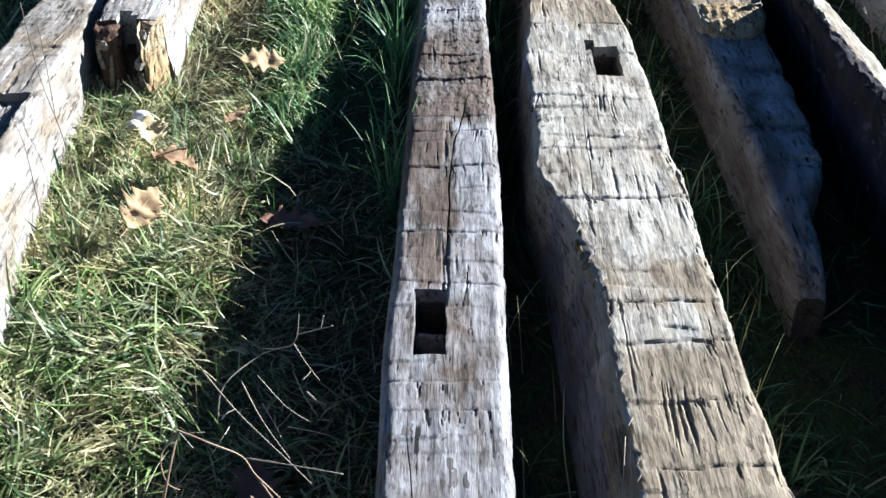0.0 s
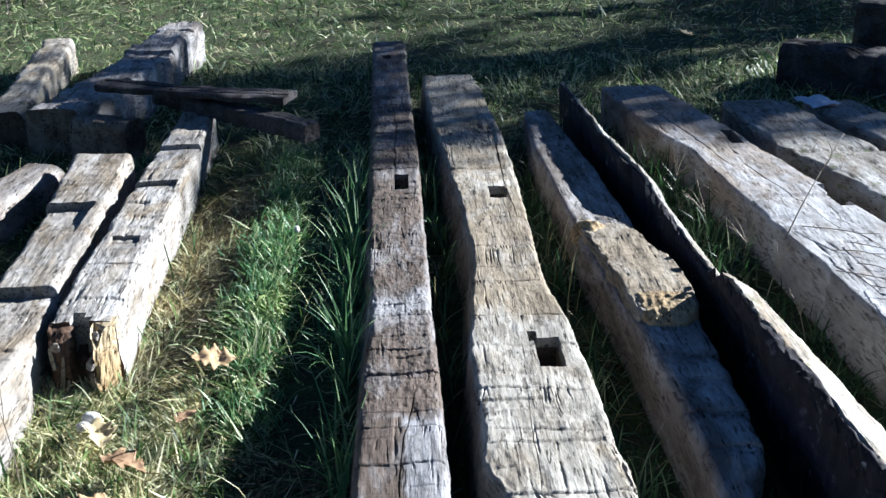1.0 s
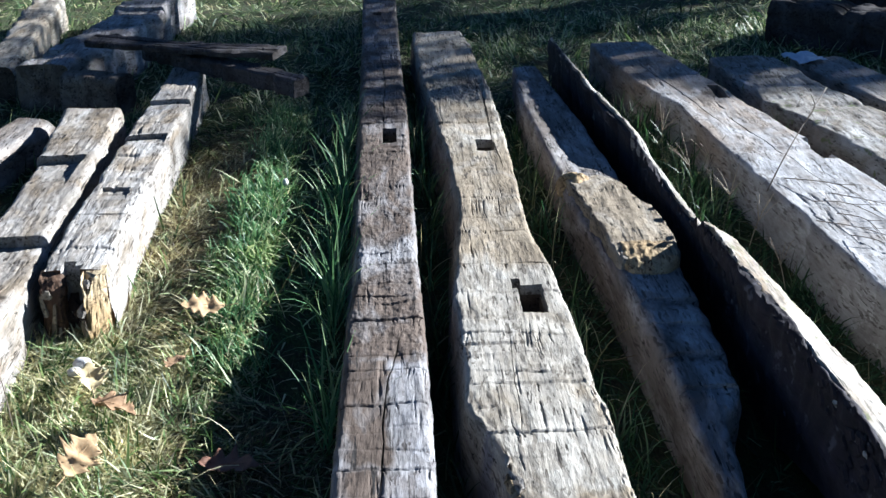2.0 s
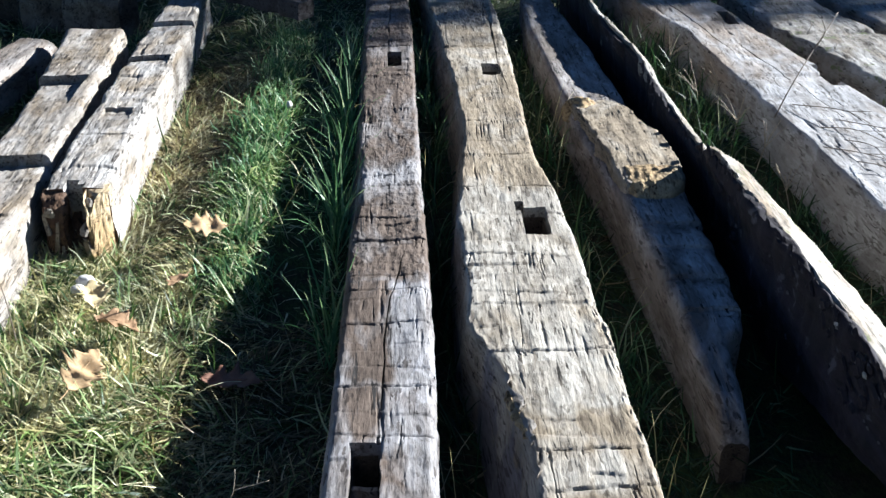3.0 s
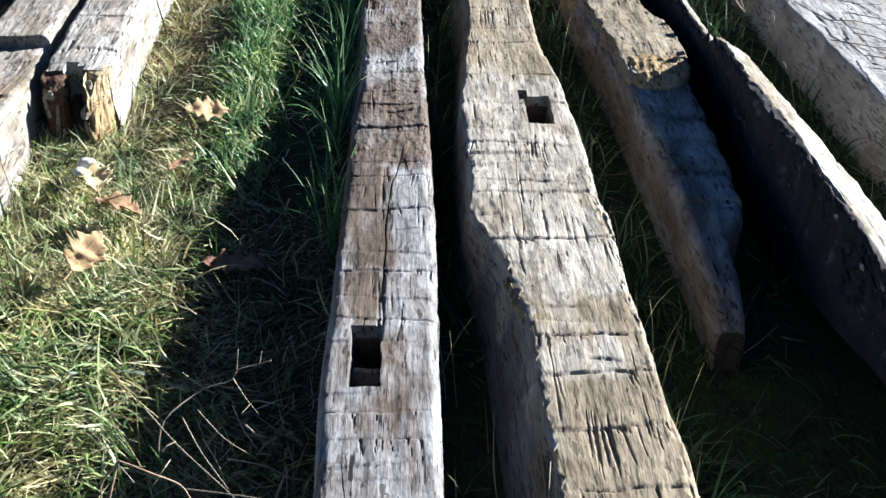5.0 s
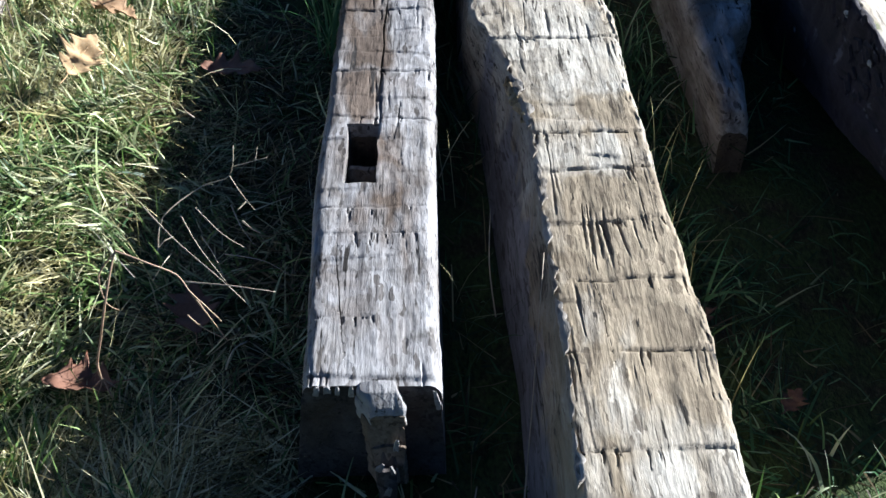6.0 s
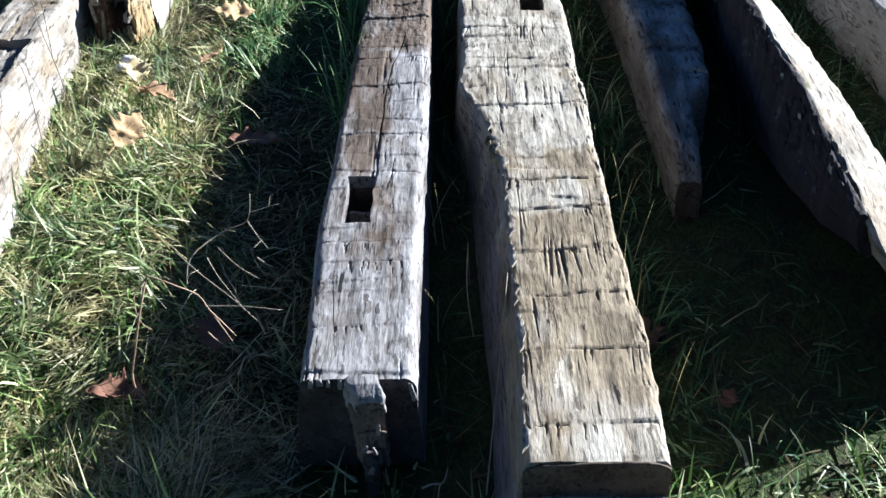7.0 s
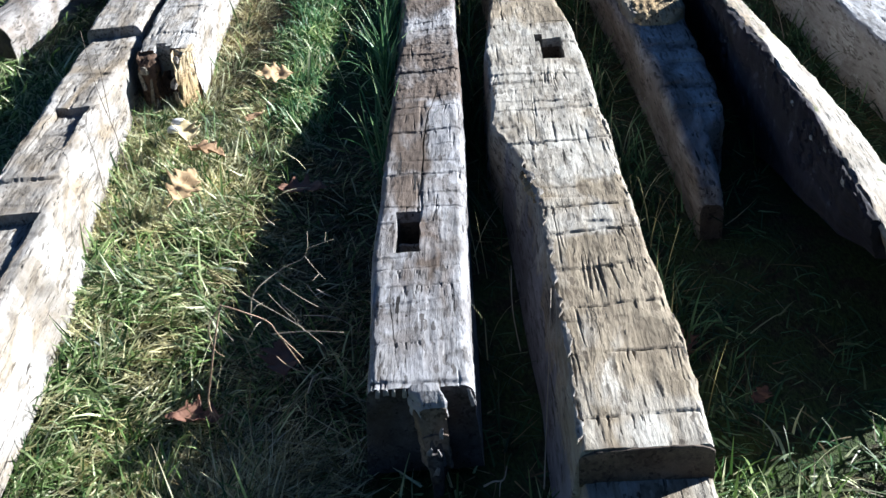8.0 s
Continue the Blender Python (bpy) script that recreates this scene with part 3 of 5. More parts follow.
solid("mortise_web", hewn(113, [(.53, -.0485), (.58, -.0485)], [(.53, .0045), (.58, .0045)], [(.53, .12), (.55, .168), (.57, .162), (.58, .12)], .532, .576, base=.045, step=.003, col=.004, cuts=0, rough=2, edge=.004),
      WOOD_GREY, beam_tenon, "dark wood left between two holes")

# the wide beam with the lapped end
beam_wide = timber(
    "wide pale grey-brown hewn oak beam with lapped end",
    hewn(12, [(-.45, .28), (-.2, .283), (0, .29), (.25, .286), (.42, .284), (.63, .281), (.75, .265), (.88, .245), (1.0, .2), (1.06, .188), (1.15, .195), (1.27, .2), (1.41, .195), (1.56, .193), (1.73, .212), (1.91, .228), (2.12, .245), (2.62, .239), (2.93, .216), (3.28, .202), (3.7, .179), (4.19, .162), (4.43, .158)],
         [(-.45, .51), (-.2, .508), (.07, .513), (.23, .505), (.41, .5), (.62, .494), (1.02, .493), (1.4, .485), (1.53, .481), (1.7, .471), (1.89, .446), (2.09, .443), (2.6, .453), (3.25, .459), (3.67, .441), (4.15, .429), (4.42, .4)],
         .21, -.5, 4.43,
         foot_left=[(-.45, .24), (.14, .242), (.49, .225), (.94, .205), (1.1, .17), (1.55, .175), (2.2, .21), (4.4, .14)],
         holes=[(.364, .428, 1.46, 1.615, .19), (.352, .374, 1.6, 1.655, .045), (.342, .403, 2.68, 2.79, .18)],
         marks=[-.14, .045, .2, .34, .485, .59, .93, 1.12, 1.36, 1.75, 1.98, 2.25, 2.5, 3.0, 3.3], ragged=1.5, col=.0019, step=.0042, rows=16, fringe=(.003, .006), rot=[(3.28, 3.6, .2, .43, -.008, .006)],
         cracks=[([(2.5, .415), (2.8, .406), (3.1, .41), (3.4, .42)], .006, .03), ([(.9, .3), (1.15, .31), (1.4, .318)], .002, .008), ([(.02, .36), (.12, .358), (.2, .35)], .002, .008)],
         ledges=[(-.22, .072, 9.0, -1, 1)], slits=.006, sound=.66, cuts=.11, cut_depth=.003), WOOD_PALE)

for hole in ((.364, .428, 1.46, 1.615), (.342, .403, 2.68, 2.79)):
    lining(*hole, .21, .16, beam_wide)

def shoulder(x0, x1, y, z0, z1, parent):
    """A plate over the lap's brown sawn face, darkened for its shade, with rounded upper corners and some thickness."""
    f = Field(87)
    n, m = 46, 16
    u, w = np.linspace(0, 1, n), np.linspace(0, 1, m)
    X = np.repeat((x0 + (x1 - x0) * u)[:, None], m, 1)
    crown = z1 - .016 * np.abs(2 * u - 1) ** 7 + .0025 * f(u * 9, 0 * u, 2)
    Z = z0 + (crown - z0)[:, None] * w[None]
    Y = y + .0012 * f(X * 60, Z * 60, 3)
    front = np.stack([X, Y, Z], -1).reshape(-1, 3)
    back = front + (0, .004, 0)
    g = grid_faces(n, m)
    rim = list(range(0, n * m, m)) + [(n - 1) * m + k for k in range(1, m)] + [r * m + m - 1 for r in range(n - 2, -1, -1)] + list(range(m - 2, 0, -1))
    side = np.array([(rim[k], rim[(k + 1) % len(rim)], rim[(k + 1) % len(rim)] + n * m, rim[k] + n * m) for k in range(len(rim))])
    return part("shoulder_face", quads_mesh("shoulder", np.concatenate([front, back]), np.concatenate([g, g[:, ::-1] + n * m, side])), END_GRAIN, parent, "brown sawn end grain, darkened for shade")


shoulder(.281, .511, -.2245, .13, .207, beam_wide)


def arris_strip(seed, edge, y0, y1, top, wide, wood, parent):
    """A loose ragged sliver of pale wood that clings along a worn arris."""
    f = Field(seed)
    n, m = max(8, int((y1 - y0) / .004)), 6
    y = np.linspace(y0, y1, n)
    ends = np.clip(np.minimum(y - y0, y1 - y) / .02, .12, 1)
    x0 = shaped(edge, y) + .003 * f(y * 60, 0 * y + 3, 3) - .001
    span = wide * ends * (.75 + .7 * f(y * 45, 0 * y + 9, 3))
    u = np.linspace(0, 1, m)
    X = x0[:, None] + np.clip(span, .002, 1)[:, None] * u[None]
    Y = np.repeat(y[:, None], m, 1)
    rise = .0035 * f(y * 25, 0 * y + 20, 2)[:, None] + .0022 * f(X * 160, Y * 45, 2)
    Z = top - .006 * (1 - u[None]) ** 2 + .001 + rise
    upper = np.stack([X, Y, Z], -1).reshape(-1, 3)
    lower = upper - (0, 0, .006)
    g = grid_faces(n, m)
    rim = list(range(m)) + [r * m + m - 1 for r in range(1, n)] + [(n - 1) * m + c for c in range(m - 2, -1, -1)] + [r * m for r in range(n - 2, 0, -1)]
    side = np.array([(rim[k], rim[k] + n * m, rim[(k + 1) % len(rim)] + n * m, rim[(k + 1) % len(rim)]) for k in range(len(rim))])
    me = quads_mesh("sliver", np.concatenate([upper, lower]), np.concatenate([g[:, ::-1], g + n * m, side]), sharp=40)
    return part("sliver", me, wood, parent, "pale ragged sliver along the worn arris")


WIDE_LEFT = [(-.2, .283), (0, .29), (.25, .286), (.42, .284), (.63, .281), (.75, .265), (.88, .245), (1.0, .2)]
for k, (a, b, wide) in enumerate(((-.2, -.1, .014), (-.085, .02, .012), (.04, .16, .015), (.17, .26, .011), (.28, .37, .014), (.38, .5, .016), (.52, .6, .012), (.61, .7, .018), (.715, .8, .02), (.81, .9, .014))):
    arris_strip(61 + k, WIDE_LEFT, a, b, .2115, wide, WOOD_CREAM, beam_wide)

# the rotten beam beside the upright slab
beam_rotten = timber(
    "grey-brown hewn beam with crumbling tan rot patch",
    hewn(13, [(.6, .69), (.73, .69), (.8, .677), (1.05, .676), (1.42, .665), (1.7, .655), (2.17, .61), (2.5, .60), (3.24, .57), (3.82, .583)],
         [(.55, .735), (.8, .748), (1.01, .755), (1.05, .795), (1.1, .817), (1.27, .832), (1.57, .833), (1.75, .835), (2.1, .83), (2.6, .79), (3.06, .77), (3.82, .70)],
         [(.75, .085), (.775, .125), (.83, .148), (1.0, .168), (1.1, .185), (3.82, .19)], .752, 3.82, ledges=[(1.55, .012, .1, .74, .9), (1.42, .009, .1, .72, .9), (1.27, .012, .11, .735, .9), (1.13, .012, .1, .75, .9)], cuts=.1, edge=.02, marks=[1.12, 1.27, 1.42, 1.55], cut_depth=.01, rough=1.3, slits=.004), WOOD_BLUE, end=END_GRAIN)
solid("raised_patch", hewn(131, [(1.74, .664), (1.9, .648), (2.2, .617), (2.48, .605)], [(1.74, .825), (1.85, .845), (2.0, .842), (2.1, .83), (2.2, .80), (2.35, .76), (2.48, .70)],
                          [(1.74, .216), (1.9, .227), (2.3, .224), (2.42, .205), (2.48, .18)], 1.74, 2.48, base=.14, cuts=.12, cut_depth=.006, marks=[1.87, 1.96, 2.1, 2.26], slits=.004, edge=.009, rough=1.2, ragged=2.2, step=.004, col=.003, fringe=(.002, .004)),
      WOOD_PALE, beam_rotten, "pale raised wood left standing", end=WOOD_PALE)
solid("rot_patch", hewn(132, [(1.69, .69), (1.74, .67), (1.84, .664)], [(1.69, .79), (1.73, .822), (1.84, .838)], [(1.69, .172), (1.705, .195), (1.74, .22), (1.8, .229), (1.84, .224)], 1.692, 1.84, base=.14, cuts=0,
                       edge=.012, rough=1.6, ragged=4, step=.0025, col=.003, rot=[(1.6, 2.0, .6, .9, 0, .0035)]), WOOD_ROT, beam_rotten, "crumbling tan rotted wood", end=WOOD_ROT)
solid("rot_patch", hewn(133, [(2.28, .612), (2.48, .602)], [(2.28, .70), (2.4, .69), (2.48, .65)], [(2.26, .19), (2.32, .222), (2.38, .228), (2.5, .18)], 2.27, 2.5, base=.14, cuts=0,
                       edge=.03, rough=2.6, ragged=4, step=.003, col=.0035, rot=[(2.1, 2.7, .5, .9, 0, .006)]), WOOD_ROT, beam_rotten, "crumbling tan rotted wood", end=WOOD_ROT)

# the slab that stands on its edge
SLAB_LEFT = [(.15, .955), (.35, .955), (.5, .95), (.8, .94), (1.2, .915), (1.55, .895), (1.74, .89), (1.84, .905), (2.6, .88), (3.2, .81), (4.06, .785)]
SLAB_BASE = [(.15, .2), (.4, .175), (.62, .15), (.9, .08), (1.25, -.015), (4.1, -.015)]
SLAB_FOOT = [(.15, 1.0), (.38, .975), (.46, .94), (.62, .918), (1.0, .925), (1.6, .95), (2.2, .93), (4.1, .8)]
SLAB_TOP = [(.10, .22), (.16, .26), (.24, .27), (.35, .28), (.6, .31), (1.0, .33), (1.7, .325), (1.8, .30), (1.86, .255), (2.5, .25), (2.65, .285), (3.2, .29), (4.06, .265)]
# its cut ends take the bark's near-black, which stands for their shade
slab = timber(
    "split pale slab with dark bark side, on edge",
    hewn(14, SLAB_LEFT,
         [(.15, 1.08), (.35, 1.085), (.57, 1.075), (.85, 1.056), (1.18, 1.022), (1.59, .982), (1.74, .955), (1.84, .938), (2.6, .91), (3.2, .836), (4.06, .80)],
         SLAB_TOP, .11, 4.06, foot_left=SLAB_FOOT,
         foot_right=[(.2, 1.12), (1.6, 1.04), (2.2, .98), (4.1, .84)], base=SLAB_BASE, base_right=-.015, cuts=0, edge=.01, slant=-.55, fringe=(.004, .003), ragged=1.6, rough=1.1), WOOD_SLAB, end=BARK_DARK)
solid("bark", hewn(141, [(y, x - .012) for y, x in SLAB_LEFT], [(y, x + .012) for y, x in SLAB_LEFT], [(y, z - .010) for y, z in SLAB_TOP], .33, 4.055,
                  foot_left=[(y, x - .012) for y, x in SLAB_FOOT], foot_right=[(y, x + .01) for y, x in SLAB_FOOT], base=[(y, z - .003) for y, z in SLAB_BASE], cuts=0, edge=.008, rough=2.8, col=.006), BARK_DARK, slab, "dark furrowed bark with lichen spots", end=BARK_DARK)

LICHEN = Field(47)
for ly, lz, size in ((.5, .272, .02), (.462, .25, .018), (.62, .29, .009), (.71, .275, .011), (.86, .295, .012), (.43, .215, .01)):
    turns = np.linspace(0, 2 * np.pi, 18, endpoint=False)
    reach = size * (0.8 + 0.8 * LICHEN(4 * np.cos(turns) + ly * 50, 4 * np.sin(turns), 2))
    face = float(shaped(SLAB_LEFT, ly)) + (float(shaped(SLAB_TOP, ly)) - lz) / 0.2 * (float(shaped(SLAB_FOOT, ly)) - float(shaped(SLAB_LEFT, ly))) - .019
    rim = [(face + .007, ly + r * math.cos(a), lz + .8 * r * math.sin(a)) for r, a in zip(reach, turns)]
    inner = [(face + .004, ly + .6 * r * math.cos(a), lz + .5 * r * math.sin(a)) for r, a in zip(reach, turns)]
    faces = [(k, (k + 1) % 18, 18 + (k + 1) % 18, 18 + k) for k in range(18)] + [tuple(range(18, 36))]
    part("lichen", mesh_from("lichen", rim + inner, faces), LICHEN_PALE, slab, "pale grey lichen rosette")

SCALES = []
for k in range(8):
    rng = np.random.default_rng(140 + k)
    turns = np.linspace(0, 2 * np.pi, 8, endpoint=False)
    reach = rng.uniform(.55, 1.2, 8)
    size = .014 if k < 5 else .0045
    rim = [(size * .1, size * 1.5 * r * math.cos(a), size * r * math.sin(a)) for r, a in zip(reach, turns)]
    crown = [(-size * rng.uniform(.12, .32), size * r * math.cos(a), size * .65 * r * math.sin(a)) for r, a in zip(reach, turns)]
    SCALES.append(mesh_from("bark_scale", rim + crown, [(i, 8 + i, 8 + (i + 1) % 8, (i + 1) % 8) for i in range(8)] + [tuple(range(8, 16))[::-1]], smooth=False))


def bark_scale(k, y, down, size, turn):
    """A loose scale of bark on the slab's dark face, its place given along the slab and down from the top."""
    left, foot, top, low = (float(shaped(line, y)) for line in (SLAB_LEFT, SLAB_FOOT, SLAB_TOP, SLAB_BASE))
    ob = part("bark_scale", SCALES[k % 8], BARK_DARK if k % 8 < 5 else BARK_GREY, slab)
    ob.matrix_local = pose(left + (foot - left) * down - .013, y, top + (low - top) * down - .006, turn) @ Matrix.Diagonal((size, size, size, 1))


rng = np.random.default_rng(149)
for k in range(150):
    y = float(rng.uniform(.36, 1.75))
    bark_scale(k, y, float(rng.uniform(.0, .75)) ** 1.3, float(rng.uniform(.5, 1.4)), float(rng.uniform(-35, 35)))
for k in range(90):
    y = float(rng.uniform(.36, 2.6))
    bark_scale(k, y, float(rng.uniform(-.06, .02)), float(rng.uniform(.4, .9)), float(rng.uniform(-40, 40)))

timber(
    "broad sun-bleached hewn beam with slots",
    hewn(15, [(4.15, .985), (3.5, 1.06), (3.15, 1.16), (2.6, 1.21), (2.0, 1.27), (1.55, 1.30), (1.4, 1.324), (0.15, 1.42)],
         [(4.2, 1.24), (3.5, 1.38), (3.05, 1.45), (2.7, 1.53), (2.3, 1.6), (2.17, 1.61), (.15, 1.78)], .21, .15, 4.15,
         holes=[(1.34, 1.385, 3.22, 3.4, .07), (1.5, 1.55, 2.5, 2.72, .07)], cuts=.11, cut_depth=.005, rough=1.0, ragged=1.2, slits=.004, marks=[2.3, 2.62, 2.95, 3.3, 3.6, 3.85], sound=.6,
         cracks=[([(2.2, 1.44), (2.6, 1.38), (3.0, 1.31)], .004, .02), ([(2.9, 1.27), (3.4, 1.2), (3.9, 1.1)], .005, .02), ([(1.4, 1.56), (2.0, 1.5), (2.4, 1.46)], .003, .015)]), WOOD_EVEN)

timber(
    "grey hewn beam lying beside the bleached one",
    hewn(16, [(3.83, 1.46), (3.12, 1.52), (2.75, 1.64), (2.44, 1.72), (1.3, 1.98)],
         [(3.83, 1.76), (3.49, 1.80), (3.11, 1.89), (2.92, 1.95), (1.3, 2.3)], .21, 1.3, 3.83, step=.007, col=.0045, cuts=.09, cut_depth=.012, sound=.45, slits=.008, marks=[2.5, 2.8, 3.1, 3.4], rough=1.4, ragged=2), WOOD_MOSSY)

timber(
    "weathered grey beam in the shade",
    hewn(17, [(3.85, 1.84), (2.9, 2.03), (1.3, 2.4)], [(3.85, 2.06), (2.9, 2.3), (1.3, 2.66)], .2, 1.3, 3.85, step=.01, col=.007, cuts=.2), WOOD_GREY)

# the pair on the sunlit grass
beam_pair_inner = timber(
    "bleached hewn beam with rotted open end",
    hewn(18, [(1.8, -.925), (2.22, -.93), (2.66, -.925), (3.2, -.925), (3.9, -.91)],
         [(1.8, -.752), (2.24, -.757), (2.76, -.752), (3.2, -.752), (3.9, -.775)], .21, 1.8, 3.9,
         holes=[(-.868, -.836, 1.7, 1.852, .2), (-.84, -.815, 1.7, 1.828, .15)], ledges=[(2.95, .02, .12, -1, -.77), (2.42, .014, .1, -.89, -.8), (3.4, .02, .15, -1, 0)],
         foot_right=[(1.8, -.735), (2.5, -.745), (3.9, -.765)],
         sound=.56, cuts=.12, cut_depth=.007, edge=.016, rough=1.3, ragged=1.8, col=.0029, step=.005, marks=[1.95, 2.2, 2.6, 3.1], slits=.006, fringe=(.003, .006)), WOOD_WHITE, end=WOOD_PUNK)

solid("rotted_end", hewn(181, [(1.735, -.912), (1.76, -.922), (1.81, -.924)], [(1.735, -.872), (1.77, -.866), (1.81, -.868)],
                        [(1.735, .13), (1.75, .165), (1.775, .187), (1.81, .2)], 1.737, 1.806, step=.0025, col=.0025, cuts=.03, cut_depth=.012, rough=2.4, ragged=3, edge=.008,
                        rot=[(1.6, 1.9, -1, -.5, 0, .004)]), WOOD_PUNK, beam_pair_inner, "red-brown punky rotted end wood", end=WOOD_PUNK)
solid("rotted_end", hewn(186, [(1.79, -.872), (1.87, -.872)], [(1.79, -.812), (1.87, -.812)], [(1.79, .06), (1.81, .09), (1.87, .12)], 1.792, 1.87, step=.004, col=.003, cuts=0, rough=3, ragged=3, edge=.006),
      WOOD_PUNK, beam_pair_inner, "hollow floor of dark rotted wood", end=WOOD_PUNK)
def splinter(place, size, turn, mat, parent):
    """A broken sliver of wood with a ragged end."""
    bm = bmesh.new()
    bmesh.ops.create_cube(bm, size=2)
    bmesh.ops.subdivide_edges(bm, edges=bm.edges, cuts=2, use_grid_fill=True)
    for v in bm.verts:
        thin = 1 - 0.55 * max(v.co.z, 0)
        jag = 0.45 * noise.noise_vector(v.co * 1.7 + Vector(place) * 60)
        v.co = Vector(((v.co.x * thin + jag.x) * size[0], (v.co.y * thin + jag.y) * size[1], (v.co.z + 0.5 * jag.z) * size[2]))
    bmesh.ops.transform(bm, matrix=pose(*place, *turn), verts=bm.verts)
    me = bpy.data.meshes.new("splinter")
    bm.to_mesh(me)
    bm.free()
    return part("splinter", me, mat, parent, "pale broken splinter")


for px, py, sx, sy, spin in ((.262, .755, .009, .016, 10), (.268, .72, .011, .014, -20), (.274, .69, .009, .013, 30), (.28, .66, .008, .012, 0), (.258, .78, .008, .012, -15)):
    splinter((px, py, .2), (sx, sy, .008), (0, 10, spin), WOOD_ROT, beam_wide)
for px, py, pz, sx, sz, tilt in CHIPS:
    splinter((px, py, pz), (sx, .003, sz), (10, tilt, 0), WOOD_SILVER, beam_tenon)
for px, py, pz, sx, sy, sz, tilt, spin in ((-.802, 1.73, .06, .006, .012, .03, -16, 56), (-.803, 1.727, .12, .006, .01, .02, 30, 60), (-.782, 1.748, .03, .008, .01, .022, -6, 56), (-.79, 1.756, .185, .008, .012, .01, 20, 64)):
    splinter((px, py, pz), (sx, sy, sz), (6, tilt, spin), WOOD_CREAM, beam_pair_inner)


def cheek(parent):
    """The lumpy oblique break at the corner of a rotted beam end."""
    f = Field(188)
    plan = [(-.7445, 1.835), (-.7435, 1.815), (-.746, 1.798), (-.752, 1.785), (-.758, 1.774), (-.765, 1.762), (-.772, 1.75), (-.779, 1.738), (-.786, 1.728), (-.793, 1.725), (-.8, 1.732), (-.804, 1.755), (-.806, 1.8), (-.8, 1.835)]
    fine = [(a[0] + (b[0] - a[0]) * k / 3, a[1] + (b[1] - a[1]) * k / 3) for a, b in zip(plan, plan[1:]) for k in range(3)] + [plan[-1]]
    cx, cy, rows = -.785, 1.81, 40
    v = []
    for r in range(rows):
        h = r / (rows - 1)
        for i, (x, y) in enumerate(fine):
            u = i / (len(fine) - 1)
            top = .204 - .05 * math.exp(-((u - .62) / .13) ** 2)
            inward = .05 * h ** 6 + (.1 * float(f(np.array(u * 9), np.array(h * 3.5), 2)) + .05 * float(f(np.array(u * 26 + 40), np.array(h * 8), 2))) * min(1, 5 * u)
            v.append((x + (cx - x) * inward * 1.6, y + (cy - y) * inward * 1.6, -.01 + (top + .01) * h))
    faces = [tuple(q) for q in grid_faces(rows, len(fine))] + [tuple(range((rows - 1) * len(fine), rows * len(fine)))]
    return part("broken_cheek", mesh_from("broken_cheek", v, [q[::-1] for q in faces[:-1]] + faces[-1:], smooth=False), WOOD_ROT, parent, "cream lumpy broken corner")


cheek(beam_pair_inner)
for px, pz, sx, sz, tilt in ((-.884, .085, .006, .05, 8), (-.907, .13, .006, .03, -8), (-.873, .04, .005, .025, 4), (-.895, .165, .014, .012, 10)):
    splinter((px, 1.733, pz), (sx, .004, sz), (0, tilt, 0), WOOD_PALE, beam_pair_inner)

timber(
    "long bleached beam with stepped notches",
    hewn(19, [(3.3, -1.235), (2.85, -1.2), (2.38, -1.16), (2.03, -1.15), (1.41, -1.126), (1.02, -1.118), (-.4, -1.12)],
         [(3.3, -1.01), (2.37, -.964), (2.02, -.961), (1.75, -.955), (1.63, -.955), (1.34, -.955), (1.05, -.938), (.78, -.908), (.57, -.892), (-.4, -.88)],
         .21, -.4, 3.3, foot_right=[(3.3, -.995), (2.37, -.955), (2.02, -.945), (1.63, -.935), (1.34, -.928), (1.05, -.907), (.78, -.874), (.57, -.858), (-.4, -.846)], ledges=[(2.04, .035, .5, -2, 0), (1.4, .025, .3, -1.075, -.975), (.77, .03, .4, -2, -.935), (2.75, .03, .3, -2, -1.02)],
         cuts=.11, cut_depth=.006, edge=.02, rough=1.2, ragged=1.6, col=.003, step=.0055, marks=[.3, .95, 1.6, 2.3, 2.6]), WOOD_CREAM)


def laid(seed, start, end, width, height, top, wood, label, end_wood=None, **more):
    """A timber between two places on the plan."""
    a, b = Vector(start), Vector(end)
    length = (b - a).length
    turn = Matrix.Translation((a.x, a.y, 0)) @ Matrix.Rotation(-math.atan2(b.x - a.x, b.y - a.y), 4, "Z")
    t = timber(label, hewn(seed, [(0, -width / 2), (length, -width / 2)], [(0, width / 2), (length, width / 2)], top, 0, length,
                           base=top - height, step=.01, col=.007, turn=turn, **more), wood, end=end_wood)
    return t


laid(21, (-1.62, 2.3), (-1.38, 3.35), .2, .18, .16, WOOD_GREY, "rotten rounded beam end in the shade", rough=2, ragged=3, edge=.045, cuts=.1, cut_depth=.014)
laid(23, (-1.36, 3.86), (-1.10, 3.76), .13, .21, .21, WOOD_BROWN, "split brown offcut of timber leaning on a beam", rough=2.2, ragged=3, edge=.04, cuts=.06, cut_depth=.02, end_wood=WOOD_BROWN)
timber("silver-grey hewn beam running under the dark boards",
       hewn(24, [(3.93, -1.60), (4.5, -1.45), (5.72, -1.30)], [(3.93, -1.36), (4.45, -1.18), (5.72, -1.09)], [(3.87, .235), (4.5, .24), (5.7, .25)], 3.88, 5.7,
            cracks=[([(3.87, -1.47), (4.0, -1.465), (4.3, -1.44)], .008, .05), ([(3.87, -1.42), (4.2, -1.4)], .005, .03)], sound=.5,
            ledges=[(4.15, .03, .2, -2, -1.45), (5.0, .02, .3, -2, 0)], rough=2.0, ragged=4, edge=.03, cuts=.08, cut_depth=.022, marks=[4.3, 4.62, 4.9, 5.2, 5.45], slits=.02), WOOD_BLUE, end=WOOD_BROWN)
